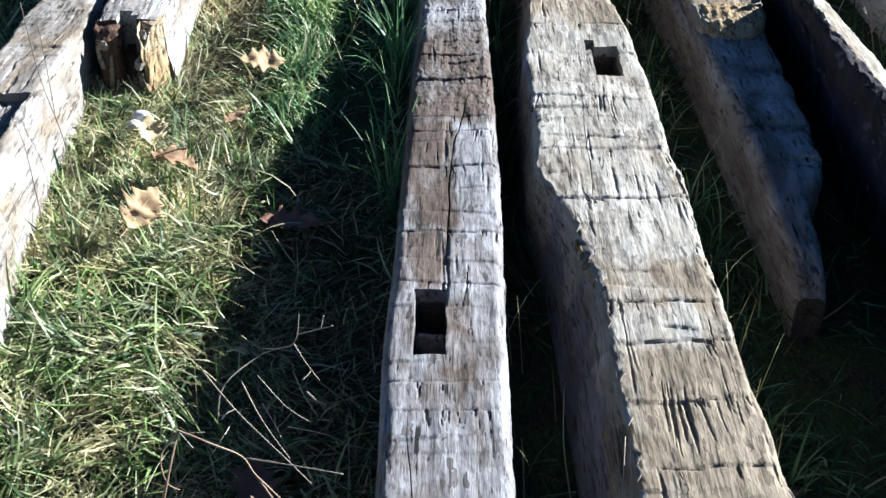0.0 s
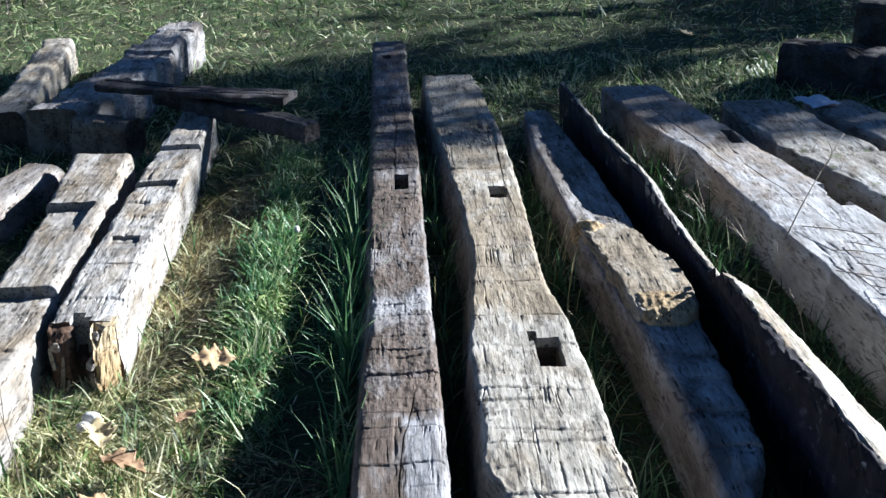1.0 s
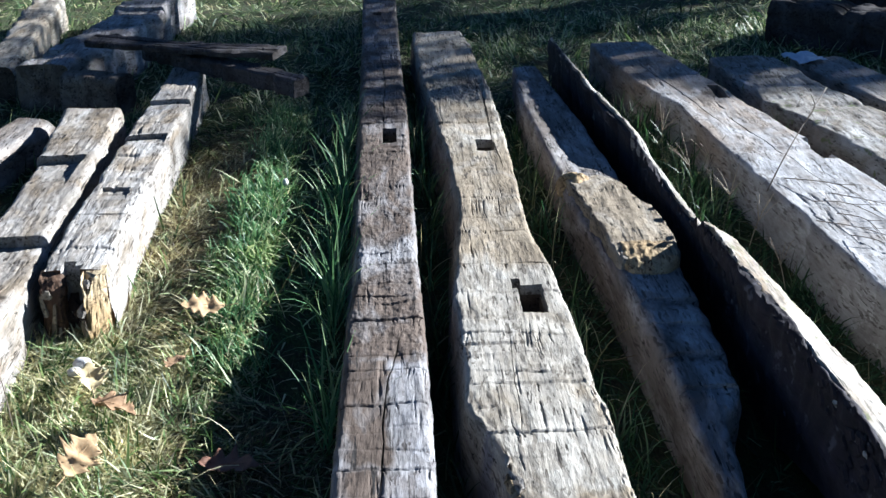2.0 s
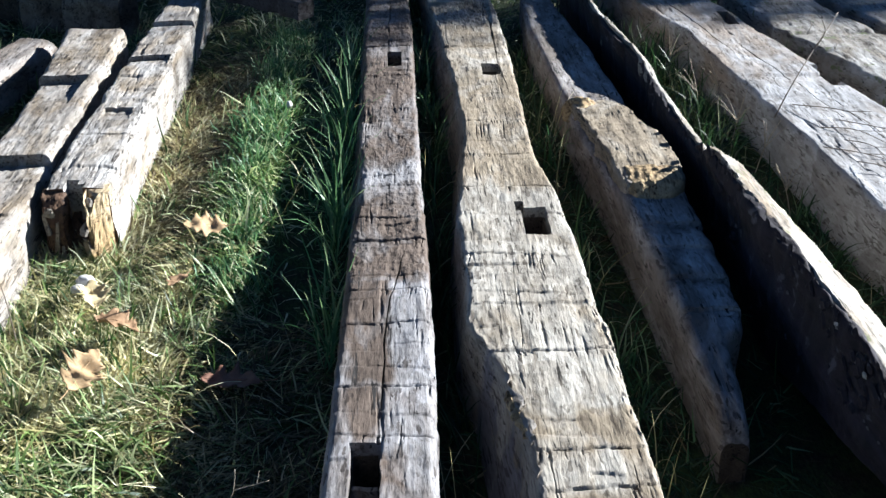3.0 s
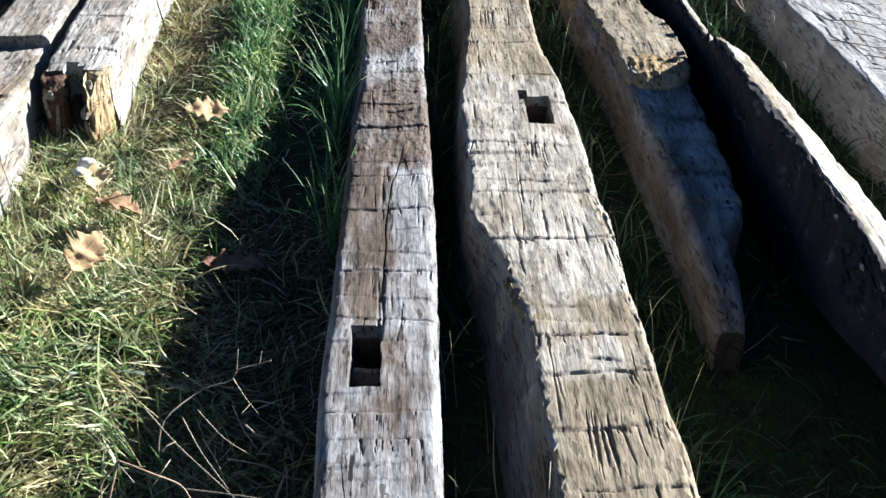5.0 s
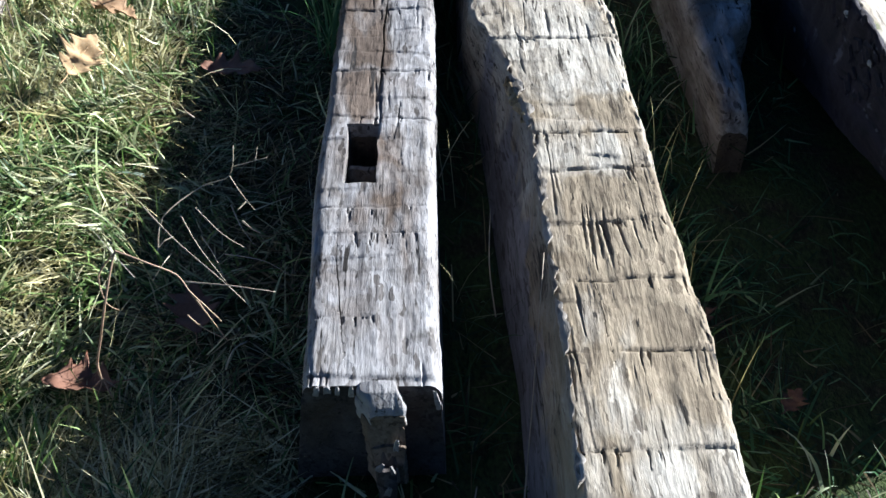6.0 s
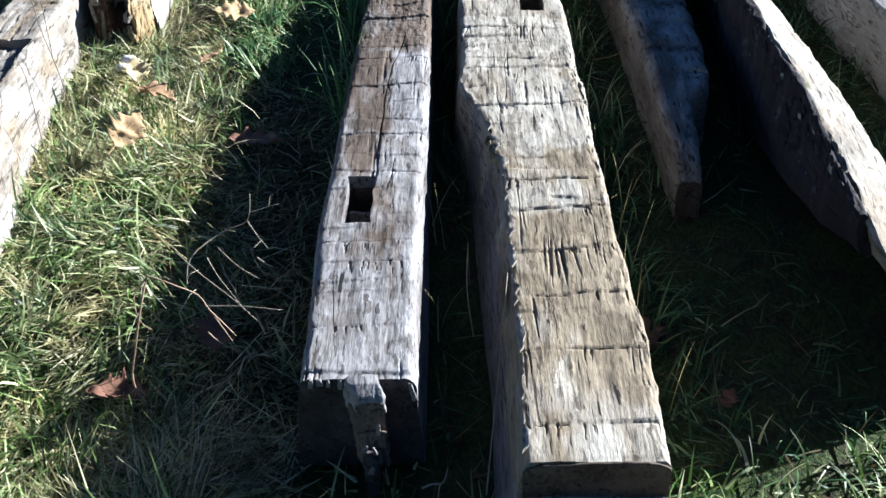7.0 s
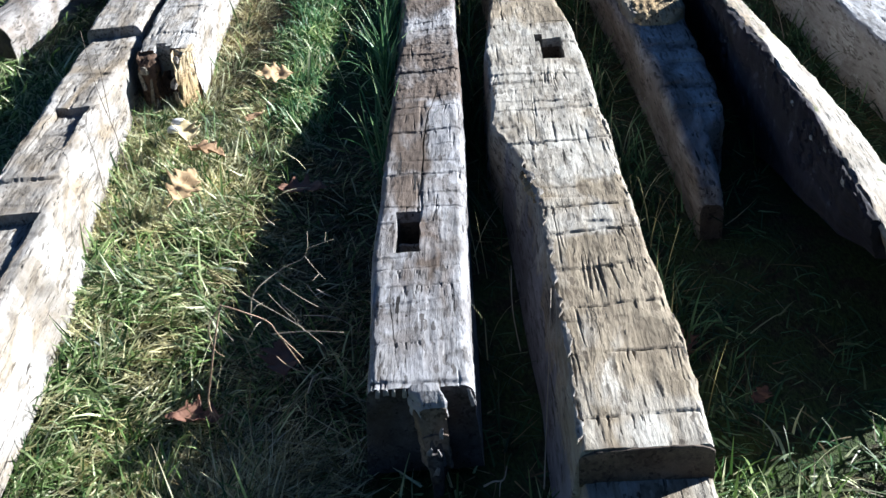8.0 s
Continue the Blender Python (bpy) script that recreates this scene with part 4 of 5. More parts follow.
laid(25, (-1.72, 4.0), (-1.89, 5.57), .17, .2, .2, WOOD_PALE, "pale weathered beam lying apart", rough=1.8, ragged=3, edge=.03, cuts=.1, cut_depth=.014)
laid(26, (-1.28, 4.02), (-.42, 3.72), .12, .03, .32, WOOD_DARK, "dark board laid across the beams", end_wood=WOOD_DARK, cuts=.3, rough=1.8, ragged=5, edge=.006, sound=.4, cracks=[([(0, -.02), (.4, -.012), (.93, -.03)], .008, .02), ([(.3, .03), (.93, .018)], .006, .018)])
laid(27, (-1.05, 4.1), (-.30, 3.42), .09, .07, .275, WOOD_DARK, "dark rail laid across the beams", end_wood=WOOD_DARK, cuts=.3, rough=1.8, ragged=5, edge=.008, sound=.4, cracks=[([(.1, .01), (.6, -.005), (1.02, .012)], .007, .03)])
laid(28, (2.1, 4.8), (3.7, 3.25), .24, .3, .27, WOOD_DARK, "dark beam in deep shade", cuts=.1, cut_depth=.03, rough=3, ragged=4, edge=.045, sound=.35, marks=[.4, .9, 1.4], cracks=[([(0, -.05), (.8, -.03), (2.0, -.06)], .014, .06), ([(.1, .06), (1.2, .045), (2.0, .07)], .01, .05)])
laid(29, (2.58, 5.1), (4.1, 3.7), .24, .42, .42, WOOD_DARK, "dark upper beam of a stack in shade", cuts=.1, cut_depth=.03, rough=3, ragged=4, edge=.045, sound=.35, marks=[.4, .9, 1.4], cracks=[([(0, -.05), (.8, -.03), (2.0, -.06)], .014, .06), ([(.1, .06), (1.2, .045), (2.0, .07)], .01, .05)])


# ---------------------------------------------------------------- grass
def covered(x, y, margin=0.0):
    """Whether a place lies under a timber."""
    hit = np.zeros(x.shape, bool)
    for fl, fr, tl, tr, y0, y1, inv, base in FOOTPRINTS:
        if base > 0.03:
            continue
        px, py = (x, y) if inv is None else (inv[0, 0] * x + inv[0, 1] * y + inv[0, 3], inv[1, 0] * x + inv[1, 1] * y + inv[1, 3])
        lo = np.minimum(shaped(fl, py), shaped(tl, py)) - margin
        hi = np.maximum(shaped(fr, py), shaped(tr, py)) + margin
        hit |= (px > lo) & (px < hi) & (py > y0 - margin) & (py < y1 + margin)
    return hit


def blades(name, x, y, length, width, lean, curl, heading, mat, label, segments=3, sink=0.004):
    """Grass blades as one mesh of narrow tapering strips."""
    n = len(x)
    s = np.linspace(0, 1, segments + 1)
    ang = lean[:, None] + curl[:, None] * s[None] ** 1.3
    ds = length[:, None] / segments
    mid = (ang[:, 1:] + ang[:, :-1]) / 2
    out = np.concatenate([np.zeros((n, 1)), np.cumsum(np.sin(mid) * ds, 1)], 1)
    up = np.concatenate([np.zeros((n, 1)), np.cumsum(np.cos(mid) * ds, 1)], 1)
    cx = x[:, None] + out * np.cos(heading)[:, None]
    cy = y[:, None] + out * np.sin(heading)[:, None]
    gz = ground_z(x, y) - sink
    cz = np.maximum(gz[:, None] + up, gz[:, None] + 0.004)
    w = width[:, None] / 2 * np.clip(1.02 - s[None] ** 1.7, 0.06, 1)
    twist = heading + RNG.normal(0, 0.5, n)
    wx, wy = -np.sin(twist)[:, None] * w, np.cos(twist)[:, None] * w
    tip = RNG.normal(0, 0.35, n)[:, None] * w
    v = np.stack([np.stack([cx - wx, cy - wy, cz - tip], -1), np.stack([cx + wx, cy + wy, cz + tip], -1)], 2).reshape(-1, 3)
    k = 2 * (segments + 1)
    q = np.arange(segments)[:, None] * 2 + np.array([0, 1, 3, 2])[None]
    faces = (np.arange(n)[:, None, None] * k + q[None]).reshape(-1, 4)
    me = quads_mesh(name, v, faces)
    me.materials.append(mat)
    return tagged(new(name, me), label, "grass", kind="stuff")


PATCH = Field(91)


def gap(x, y):
    """Where little grows: the narrow gap between the two long timbers, a strip beside them and the dark ground at the slab."""
    return np.where((x > .08) & (x < .3) & (y > -.3) & (y < 2.4), 0.4, 1.0) * np.where((x > -.31) & (x < -.15) & (y > 1.3) & (y < 3.3), 0.3, 1.0) * np.where((x > .68) & (x < 1.02) & (y > .1) & (y < 1.6), 0.35, 1.0)


def scatter(count, x0, x1, y0, y1, keep=None, margin=-0.01, feather=False):
    x, y = RNG.uniform(x0, x1, count), RNG.uniform(y0, y1, count)
    ok = ~covered(x, y, margin)
    if feather:
        fade = np.minimum(np.minimum((y + 1.15) / 0.5, (x + 1.5) / 0.5), (2.4 - x) / 0.6) + 0.5 * PATCH(x * 2.5, y * 2.5, 2)
        ok &= (RNG.uniform(0, 1, count) < fade) | (y > 2.2)
    if keep is not None:
        ok &= RNG.uniform(0, 1, count) < keep(x, y) * gap(x, y)
    return x[ok], y[ok]


def lushness(x, y):
    """Where the grass grows green and thick, and not dry and flat."""
    strip = np.exp(-(((x + 0.4) / 0.13) ** 2)) * np.clip((y - 1.2) / 0.6, 0, 1) * np.clip((4.2 - y) / 0.8, 0, 1)
    dry = np.exp(-(((x + 0.62) / 0.14) ** 2)) * np.clip((y - 1.3) / 0.3, 0, 1) * np.clip((3.2 - y) / 0.5, 0, 1)
    return np.clip(0.5 + 0.55 * PATCH(x * 3.2, y * 3.2, 3) + 0.5 * strip - 1.1 * dry, 0, 1)


def turf(name, mat, label, count, box, keep, length, width, lean, curl, segments=3):
    x, y = scatter(count, *box, keep=keep, feather=True)
    n = len(x)
    far = np.clip((y - 3) / 7, 0, 1)
    size = RNG.gamma(6, 1 / 6, n)
    head = 7.0 * PATCH(x * 2.2 + 60, y * 2.2, 2) + RNG.normal(0, 1.15, n)
    return blades(name, x, y, length * size * (1 + 0.3 * far), width * RNG.uniform(0.6, 1.3, n) * (1 + 1.1 * far),
                  np.abs(RNG.normal(*lean, n)), RNG.normal(*curl, n), head, mat, label, segments)


MIDDLE = (-2.3, 3.0, 2.3, 5.4)
FAR = (-5.0, 5.5, 5.4, 13.0)
clumps = lambda x, y: np.clip(0.72 + 1.3 * PATCH(x * 11 + 9, y * 11, 2), 0.12, 1)
patchy = lambda x, y: (0.3 + 0.7 * lushness(x, y)) * clumps(x, y)
dry = lambda x, y: (0.15 + 0.8 * (1 - lushness(x, y))) * clumps(y, x)
turf("grass_near", GRASS, "short green meadow grass in the sun", 50000, (-1.5, -.35, -1.15, 2.3), patchy, .068, .0058, (.95, .4), (1.1, .7))
turf("grass_near", GRASS_DARKENED, "deep green blades low in the sunlit grass", 8000, (-1.5, -.35, -1.15, 2.3), patchy, .055, .006, (.8, .4), (.9, .6))
turf("grass_near", GRASS_DARKENED, "short grass between the timbers, darkened for shade", 25000, (.1, 2.2, -.2, 2.3), patchy, .066, .0046, (.95, .38), (.9, .6))
turf("grass_near", FRESH, "thin green grass in the shade between timbers", 2600, (.5, 1.3, -.2, 2.0), patchy, .07, .0044, (.95, .4), (.9, .6))
turf("grass_near", GRASS, "short thin grass beside the narrow timber", 12000, (-.4, .1, -.2, 2.3), patchy, .066, .0046, (1.0, .38), (.9, .6))
turf("straw_near", LITTER, "flattened brown thatch beside the narrow timber", 4200, (-.5, -.1, -.2, 1.4), None, .07, .004, (1.25, .22), (.4, .4))
turf("grass_near", GRASS, "short lush grass at the timber ends", 42000, (-.4, 2.3, -1.15, -.1), patchy, .066, .006, (.9, .4), (1.0, .6))
turf("straw_near", STRAW, "flattened dry straw-coloured grass", 52000, (-1.4, -.3, -1.15, 2.3), dry, .058, .004, (1.25, .22), (.4, .4))
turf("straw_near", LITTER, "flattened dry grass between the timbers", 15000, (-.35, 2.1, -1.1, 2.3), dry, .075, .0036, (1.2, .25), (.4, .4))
turf("grass_middle", GRASS, "green meadow grass among the timbers", 54000, MIDDLE, patchy, .065, .005, (.9, .35), (.9, .5))
turf("grass_middle", GRASS_DARKENED, "deep green grass among the timbers", 32000, MIDDLE, patchy, .06, .006, (.8, .35), (.9, .5))
turf("straw_middle", STRAW, "flattened dry grass among the timbers", 34000, MIDDLE, dry, .06, .004, (1.2, .25), (.35, .3))
turf("grass_far", GRASS_DARKENED, "dark green meadow beyond the timbers", 40000, FAR, patchy, .06, .006, (.9, .35), (.9, .5), 2)
turf("grass_far", GRASS, "rough pale green meadow beyond the timbers", 66000, FAR, patchy, .058, .0054, (.95, .35), (.9, .5), 2)
turf("straw_far", STRAW, "dry grass mixed into the far meadow", 74000, FAR, dry, .046, .0038, (1.2, .3), (.4, .3), 2)


turf("dry_litter", LITTER, "brown matted dry grass beside the bleached timber", 8000, (-.74, -.46, 1.7, 3.4), None, .06, .005, (1.35, .15), (.2, .3))
turf("dry_straw", STRAW, "yellow dry grass beside the bleached timber", 6500, (-.74, -.5, 1.6, 3.4), None, .045, .0045, (1.35, .2), (.2, .3))
turf("dry_straw", STRAW, "pale straw in the sun beside the stones", 6000, (-.95, -.5, .95, 1.75), None, .06, .0042, (1.2, .25), (.3, .3))
turf("dry_straw", STRAW, "matted pale straw at the timber end", 5500, (-.62, -.13, -.55, .12), None, .075, .004, (1.25, .2), (.2, .3))
turf("dry_stems", STRAW, "pale straws lying flat in the shade", 320, (-.56, -.13, -.2, .8), None, .12, .0026, (1.15, .22), (.2, .2))
outside = lambda x, y: np.where((x > -1.0) & (x < 1.75) & (y > -.8) & (y < 2.3) | (x > -2.3) & (x < 3) & (y > 2.3) & (y < 5.4) | (x > -5) & (x < 5.5) & (y > 5.4), 0, 1)
for wide, count, spread in ((.0068, 115000, 2.3), (.010, 65000, 4.6)):
    x, y = RNG.normal(.3, spread, count), RNG.normal(.8, spread, count)
    ok = (RNG.uniform(0, 1, count) < outside(x, y)) & ~covered(x, y, -.01)
    x, y = x[ok], y[ok]
    n = len(x)
    blades("grass_outer", x, y, 9 * wide * RNG.gamma(6, 1 / 6, n), wide * RNG.uniform(.6, 1.3, n), np.abs(RNG.normal(.9, .35, n)), RNG.normal(.9, .5, n), RNG.uniform(0, 6.28, n), GRASS, "meadow grass around the timbers", 2)


def tufts(name, centres, per, length, spread, mat, label, width=.0062, curl=1.0):
    """Long arching blades that grow in tufts."""
    c = np.array(centres)
    x = np.repeat(c[:, 0], per) + RNG.normal(0, spread, len(c) * per)
    y = np.repeat(c[:, 1], per) + RNG.normal(0, spread * 1.3, len(c) * per)
    ok = ~covered(x, y, 0.0)
    x, y = x[ok], y[ok]
    n = len(x)
    return blades(name, x, y, length * RNG.uniform(.5, 1.3, n), width * RNG.uniform(.6, 1.2, n), np.abs(RNG.normal(.25, .2, n)),
                  RNG.normal(curl, .5 * curl, n), RNG.uniform(0, 2 * np.pi, n), mat, label, 5)


along = lambda x, a, b, n, s: [(x + RNG.normal(0, s), RNG.uniform(a, b)) for _ in range(n)]
tufts("tall_grass", along(-.125, 1.15, 3.3, 46, .01), 8, .22, .016, FRESH, "tall green grass blades along a timber", .0066, .75)
tufts("tall_grass", along(.155, 1.2, 3.6, 45, .012) + along(.17, -.1, 1.1, 10, .02), 6, .15, .012, GRASS_DARKENED, "long green grass growing in a gap")
# the lighter green stands for sunlight on these tufts
tufts("tall_grass", along(.15, 1.7, 3.2, 16, .01), 7, .17, .012, FRESH, "long grass growing in a gap, brightened for sun")
tufts("tall_grass", along(.53, .0, 3.3, 60, .025), 6, .13, .02, GRASS_DARKENED, "long green grass beside the wide timber")
# blades that catch the sun, their light put into the paler green
tufts("tall_grass", along(.55, .3, 2.6, 22, .025), 5, .15, .02, FRESH, "fresh long blades beside the wide timber, brightened for sun")
tufts("tall_grass", along(1.08, 1.0, 3.4, 60, .05), 9, .16, .025, GRASS_DARKENED, "long grass between slab and bleached timber")
tufts("tall_grass", [(1.0, 3.3), (1.05, 3.1), (1.42, 3.3), (1.5, 3.0), (1.33, 3.9), (1.28, 3.8)] * 3, 12, .16, .03, GRASS_DARKENED, "long grass by the far timber ends")
tufts("tall_grass", along(-.155, 1.3, 2.4, 10, .02), 8, .12, .02, FRESH, "loose tuft of tall green blades", .0064, .9)
tufts("dry_stems", along(.14, .0, 3.5, 16, .01) + along(.535, .0, 2.5, 45, .015) + along(-.2, .9, 3.2, 18, .06), 2, .2, .02, STRAW, "pale dry grass stems along the timbers", .0028)
tufts("tall_grass", along(.6, -.7, -.15, 26, .06) + along(.9, -.6, .0, 26, .2), 12, .085, .04, GRASS, "lush low grass at the timber ends")


tufts("tall_grass", along(-.39, 1.5, 3.6, 190, .055), 12, .06, .03, FRESH, "thick green grass in the sunlit strip")


tufts("bleached_blades", [(.53, .285), (.533, .3)], 5, .07, .006, STRAW, "bent bleached grass blades beside the wide timber", .009, 1.1)


# ---------------------------------------------------------------- twigs, stalks and leaves
def tube(points, radius, sides=6, taper=0.45):
    """A round stem through the points, thinner towards its end."""
    p = [Vector(q) for q in points]
    fine = []
    for i in range(len(p) - 1):
        a, b = p[max(i - 1, 0)], p[min(i + 2, len(p) - 1)]
        for k in range(4):
            t = k / 4
            m0, m1 = (p[i + 1] - a) / 2, (b - p[i]) / 2
            fine.append(p[i] * (2 * t**3 - 3 * t**2 + 1) + m0 * (t**3 - 2 * t**2 + t) + p[i + 1] * (3 * t**2 - 2 * t**3) + m1 * (t**3 - t**2))
    fine.append(p[-1])
    v, f = [], []
    for i, c in enumerate(fine):
        way = (fine[min(i + 1, len(fine) - 1)] - fine[max(i - 1, 0)]).normalized()
        q = way.to_track_quat("Z", "Y")
        r = radius * (1 - (1 - taper) * i / (len(fine) - 1))
        v += [c + q @ Vector((r * math.cos(2 * math.pi * k / sides), r * math.sin(2 * math.pi * k / sides), 0)) for k in range(sides)]
        if i:
            o = (i - 1) * sides
            f += [(o + k, o + (k + 1) % sides, o + sides + (k + 1) % sides, o + sides + k) for k in range(sides)]
    f += [tuple(range(sides))[::-1], tuple(range(len(v) - sides, len(v)))]
    return mesh_from("stem", [tuple(c) for c in v], f)


def plain_material(name, a, b, scale=40, rough=0.7, stretch=(1, 1, 1)):
    m, nt, bsdf = material(name, rough)
    co = nt.nodes.new("ShaderNodeTexCoord").outputs["Object"]
    n = noise_tex(nt, co, scale, stretch, 5, 0.65)
    n2 = noise_tex(nt, co, scale * 5, stretch, 3, 0.6)
    col = mix(nt, 0.5, ramp(nt, n, [(0.35, a), (0.65, b)]), ramp(nt, n2, [(0.35, a), (0.65, b)]))
    nt.links.new(col, bsdf.inputs["Base Color"])
    bump(nt, bsdf, [(n, 0.5, 0.002), (n2, 0.4, 0.0006)])
    return m


STALK = plain_material("pale_dry_stalk", (0.260, 0.211, 0.149), (0.384, 0.341, 0.273))
STALK_BROWN = plain_material("brown_dry_stalk", (0.22, 0.14, 0.085), (0.36, 0.26, 0.18))
CANE = plain_material("grey_brown_cane", (0.09, 0.07, 0.055), (0.20, 0.165, 0.13))
LEAF_TAN = plain_material("tan_oak_leaf", (0.322, 0.205, 0.099), (0.434, 0.310, 0.174))
LEAF_BROWN = plain_material("brown_oak_leaf", (0.19, 0.112, 0.058), (0.285, 0.185, 0.105))
# two browns darkened for the leaves that lie in shade
LEAF_DARK = plain_material("dark_brown_leaf", (0.115, 0.055, 0.036), (0.185, 0.092, 0.058))
LEAF_UMBER = plain_material("umber_shaded_leaf", (0.07, 0.036, 0.024), (0.11, 0.058, 0.037))
LEAF_PALE = plain_material("pale_yellow_leaf", (0.372, 0.291, 0.149), (0.484, 0.409, 0.248))
STONE = plain_material("white_stone", (0.384, 0.378, 0.372), (0.527, 0.527, 0.521), 60)


def stem_thing(name, label, runs, mat, radius=.0022, category="stalk", group=""):
    base = runs[0][0]
    t = thing(name, base, label, category, group)
    for i, pts in enumerate(runs):
        local = [tuple(Vector(p) - Vector(base)) for p in pts]
        part("stem" if i == 0 else "side_shoot", tube(local, radius if i == 0 else radius * 0.7), mat, t)
    return t


stem_thing("dry_stalk", "tall bent brown dry weed stalk", [
    [(-.444, .178, .0), (-.448, .182, .05), (-.432, .185, .11), (-.41, .196, .19), (-.394, .232, .246), (-.386, .234, .25), (-.342, .22, .24), (-.3, .219, .215), (-.281, .207, .19), (-.258, .202, .16), (-.238, .2, .13)],
    [(-.281, .207, .19), (-.256, .2, .14), (-.234, .198, .09)], [(-.298, .226, .12), (-.277, .219, .1), (-.234, .198, .09)],
    [(-.392, .234, .25), (-.418, .228, .22), (-.423, .218, .2), (-.422, .225, .15), (-.41, .239, .12)],
    [(-.444, .178, .02), (-.455, .156, .0)], [(-.444, .178, .02), (-.426, .153, .0)], [(-.444, .178, .025), (-.42, .175, .0)], [(-.444, .178, .025), (-.47, .17, .0)]], STALK_BROWN, .0024)
stem_thing("dry_stalk", "thin pale dry stalk leaning over", [[(-0.324, 0.502, 0.120), (-0.260, 0.394, 0.150), (-0.217, 0.376, 0.130)]], STALK, 0.0014, group="dry stalks in the shade")
stem_thing("dry_stalk", "long pale dry stalk across the shaded grass", [[(-0.446, 0.593, 0.050), (-0.355, 0.423, 0.120), (-0.294, 0.330, 0.150), (-0.238, 0.260, 0.160), (-0.191, 0.227, 0.130)]], STALK, 0.0016, group="dry stalks in the shade")
stem_thing("dry_stalk", "thin pale dry stalk leaning over", [[(-0.368, 0.555, 0.060), (-0.310, 0.407, 0.120), (-0.271, 0.330, 0.140), (-0.242, 0.300, 0.120)]], STALK, 0.0012, group="dry stalks in the shade")
stem_thing("dry_stalk", "thin pale dry stalk leaning over", [[(-0.321, 0.495, 0.060), (-0.276, 0.382, 0.110), (-0.254, 0.335, 0.100)]], STALK, 0.0012, group="dry stalks in the shade")
stem_thing("dry_stalk", "short white dry stalk", [[(-0.232, 0.450, 0.130), (-0.212, 0.418, 0.140), (-0.197, 0.418, 0.130)]], STALK, 0.0022, group="dry stalks in the shade")
stem_thing("dry_stalk", "thin pale dry stalk leaning over", [[(-0.279, 0.594, 0.050), (-0.242, 0.474, 0.100), (-0.208, 0.399, 0.120)]], STALK, 0.0013, group="dry stalks in the shade")
stem_thing("dry_stalk", "straight pale dry stalk across the grass", [[(-0.317, 0.306, 0.120), (-0.232, 0.252, 0.160), (-0.150, 0.224, 0.170)]], STALK, 0.0016, group="dry stalks in the shade")
stem_thing("dry_stalk", "short white dry stalk", [[(-0.367, 0.385, 0.130), (-0.359, 0.387, 0.140), (-0.345, 0.399, 0.140)]], STALK, 0.0016, group="dry stalks in the shade")
stem_thing("dry_stalk", "thin pale dry stalk leaning over", [[(-0.261, 0.397, 0.100), (-0.188, 0.366, 0.110), (-0.143, 0.358, 0.080)]], STALK, 0.0011, group="dry stalks in the shade")
stem_thing("dry_stalk", "thin pale dry stalk leaning over", [[(-0.371, 0.457, 0.050), (-0.371, 0.397, 0.080), (-0.394, 0.381, 0.050)]], STALK, 0.0012, group="dry stalks in the shade")
stem_thing("dry_stalk", "short curved pale dry stalk", [[(-0.226, 0.123, 0.100), (-0.212, 0.136, 0.130), (-0.195, 0.164, 0.120)]], STALK, 0.002, group="dry stalks in the shade")
stem_thing("dry_twig", "forked pale twig standing in the shade", [
    [(-.40, .47, .03), (-.386, .499, .10), (-.319, .55, .13), (-.26, .53, .17), (-.246, .535, .233)],
    [(-.252, .53, .19), (-.22, .53, .2), (-.188, .531, .209)], [(-.26, .53, .17), (-.235, .49, .16), (-.209, .456, .15)],
    [(-.21, .53, .203), (-.205, .54, .225)], [(-.225, .475, .155), (-.24, .455, .15)]], STALK, .0017, "twig")
stem_thing("dry_twig", "brown dry twig leaning over the bleached timber", [
    [(1.22, 2.22, .21), (1.28, 2.28, .29), (1.38, 2.40, .37), (1.494, 2.535, .45)], [(1.38, 2.40, .37), (1.40, 2.38, .43), (1.39, 2.40, .47)]], CANE, .0028, "twig")
for a, b, c in [((1.32, 2.1, .222), (1.40, 2.0, .25), (1.50, 1.86, .225)), ((1.36, 2.0, .222), (1.41, 1.9, .24), (1.42, 1.74, .222)), ((1.28, 1.95, .222), (1.36, 1.84, .245), (1.46, 1.78, .23)),
                ((1.40, 2.16, .222), (1.47, 2.02, .25), (1.55, 1.97, .24)), ((1.34, 1.84, .222), (1.38, 1.72, .25), (1.36, 1.6, .23)), ((1.30, 2.3, .222), (1.42, 2.16, .25), (1.48, 2.04, .23))]:
    stem_thing("dry_twig", "thin dry twig lying on the bleached timber", [[a, b, c], [b, (b[0] + .05, b[1] - .06, b[2] + .02)]], CANE, .0016, "twig", "twigs on the bleached timber")
WEEDS = np.random.default_rng(64)
for wx, wy in ((1.13, 2.35), (1.17, 2.2), (1.10, 2.6), (1.16, 2.75), (1.20, 1.9), (1.08, 3.0), (1.56, 3.05), (1.6, 2.85)):
    h, dx, dy = WEEDS.uniform(.16, .3), WEEDS.uniform(-.06, .08), WEEDS.uniform(-.08, .05)
    top = (wx + dx, wy + dy, h)
    mid = (wx + .4 * dx, wy + .4 * dy, .55 * h)
    shoots = [[mid, (mid[0] + u, mid[1] + v, mid[2] + .05), (mid[0] + 1.7 * u, mid[1] + 1.7 * v, mid[2] + .07)] for u, v in WEEDS.uniform(-.05, .05, (4, 2))]
    stem_thing("dry_weed", "thin pale dry weed standing beside a bleached timber", [[(wx, wy, .0), mid, top]] + shoots, STALK, .0018, "weed", "dry weeds between the timbers")
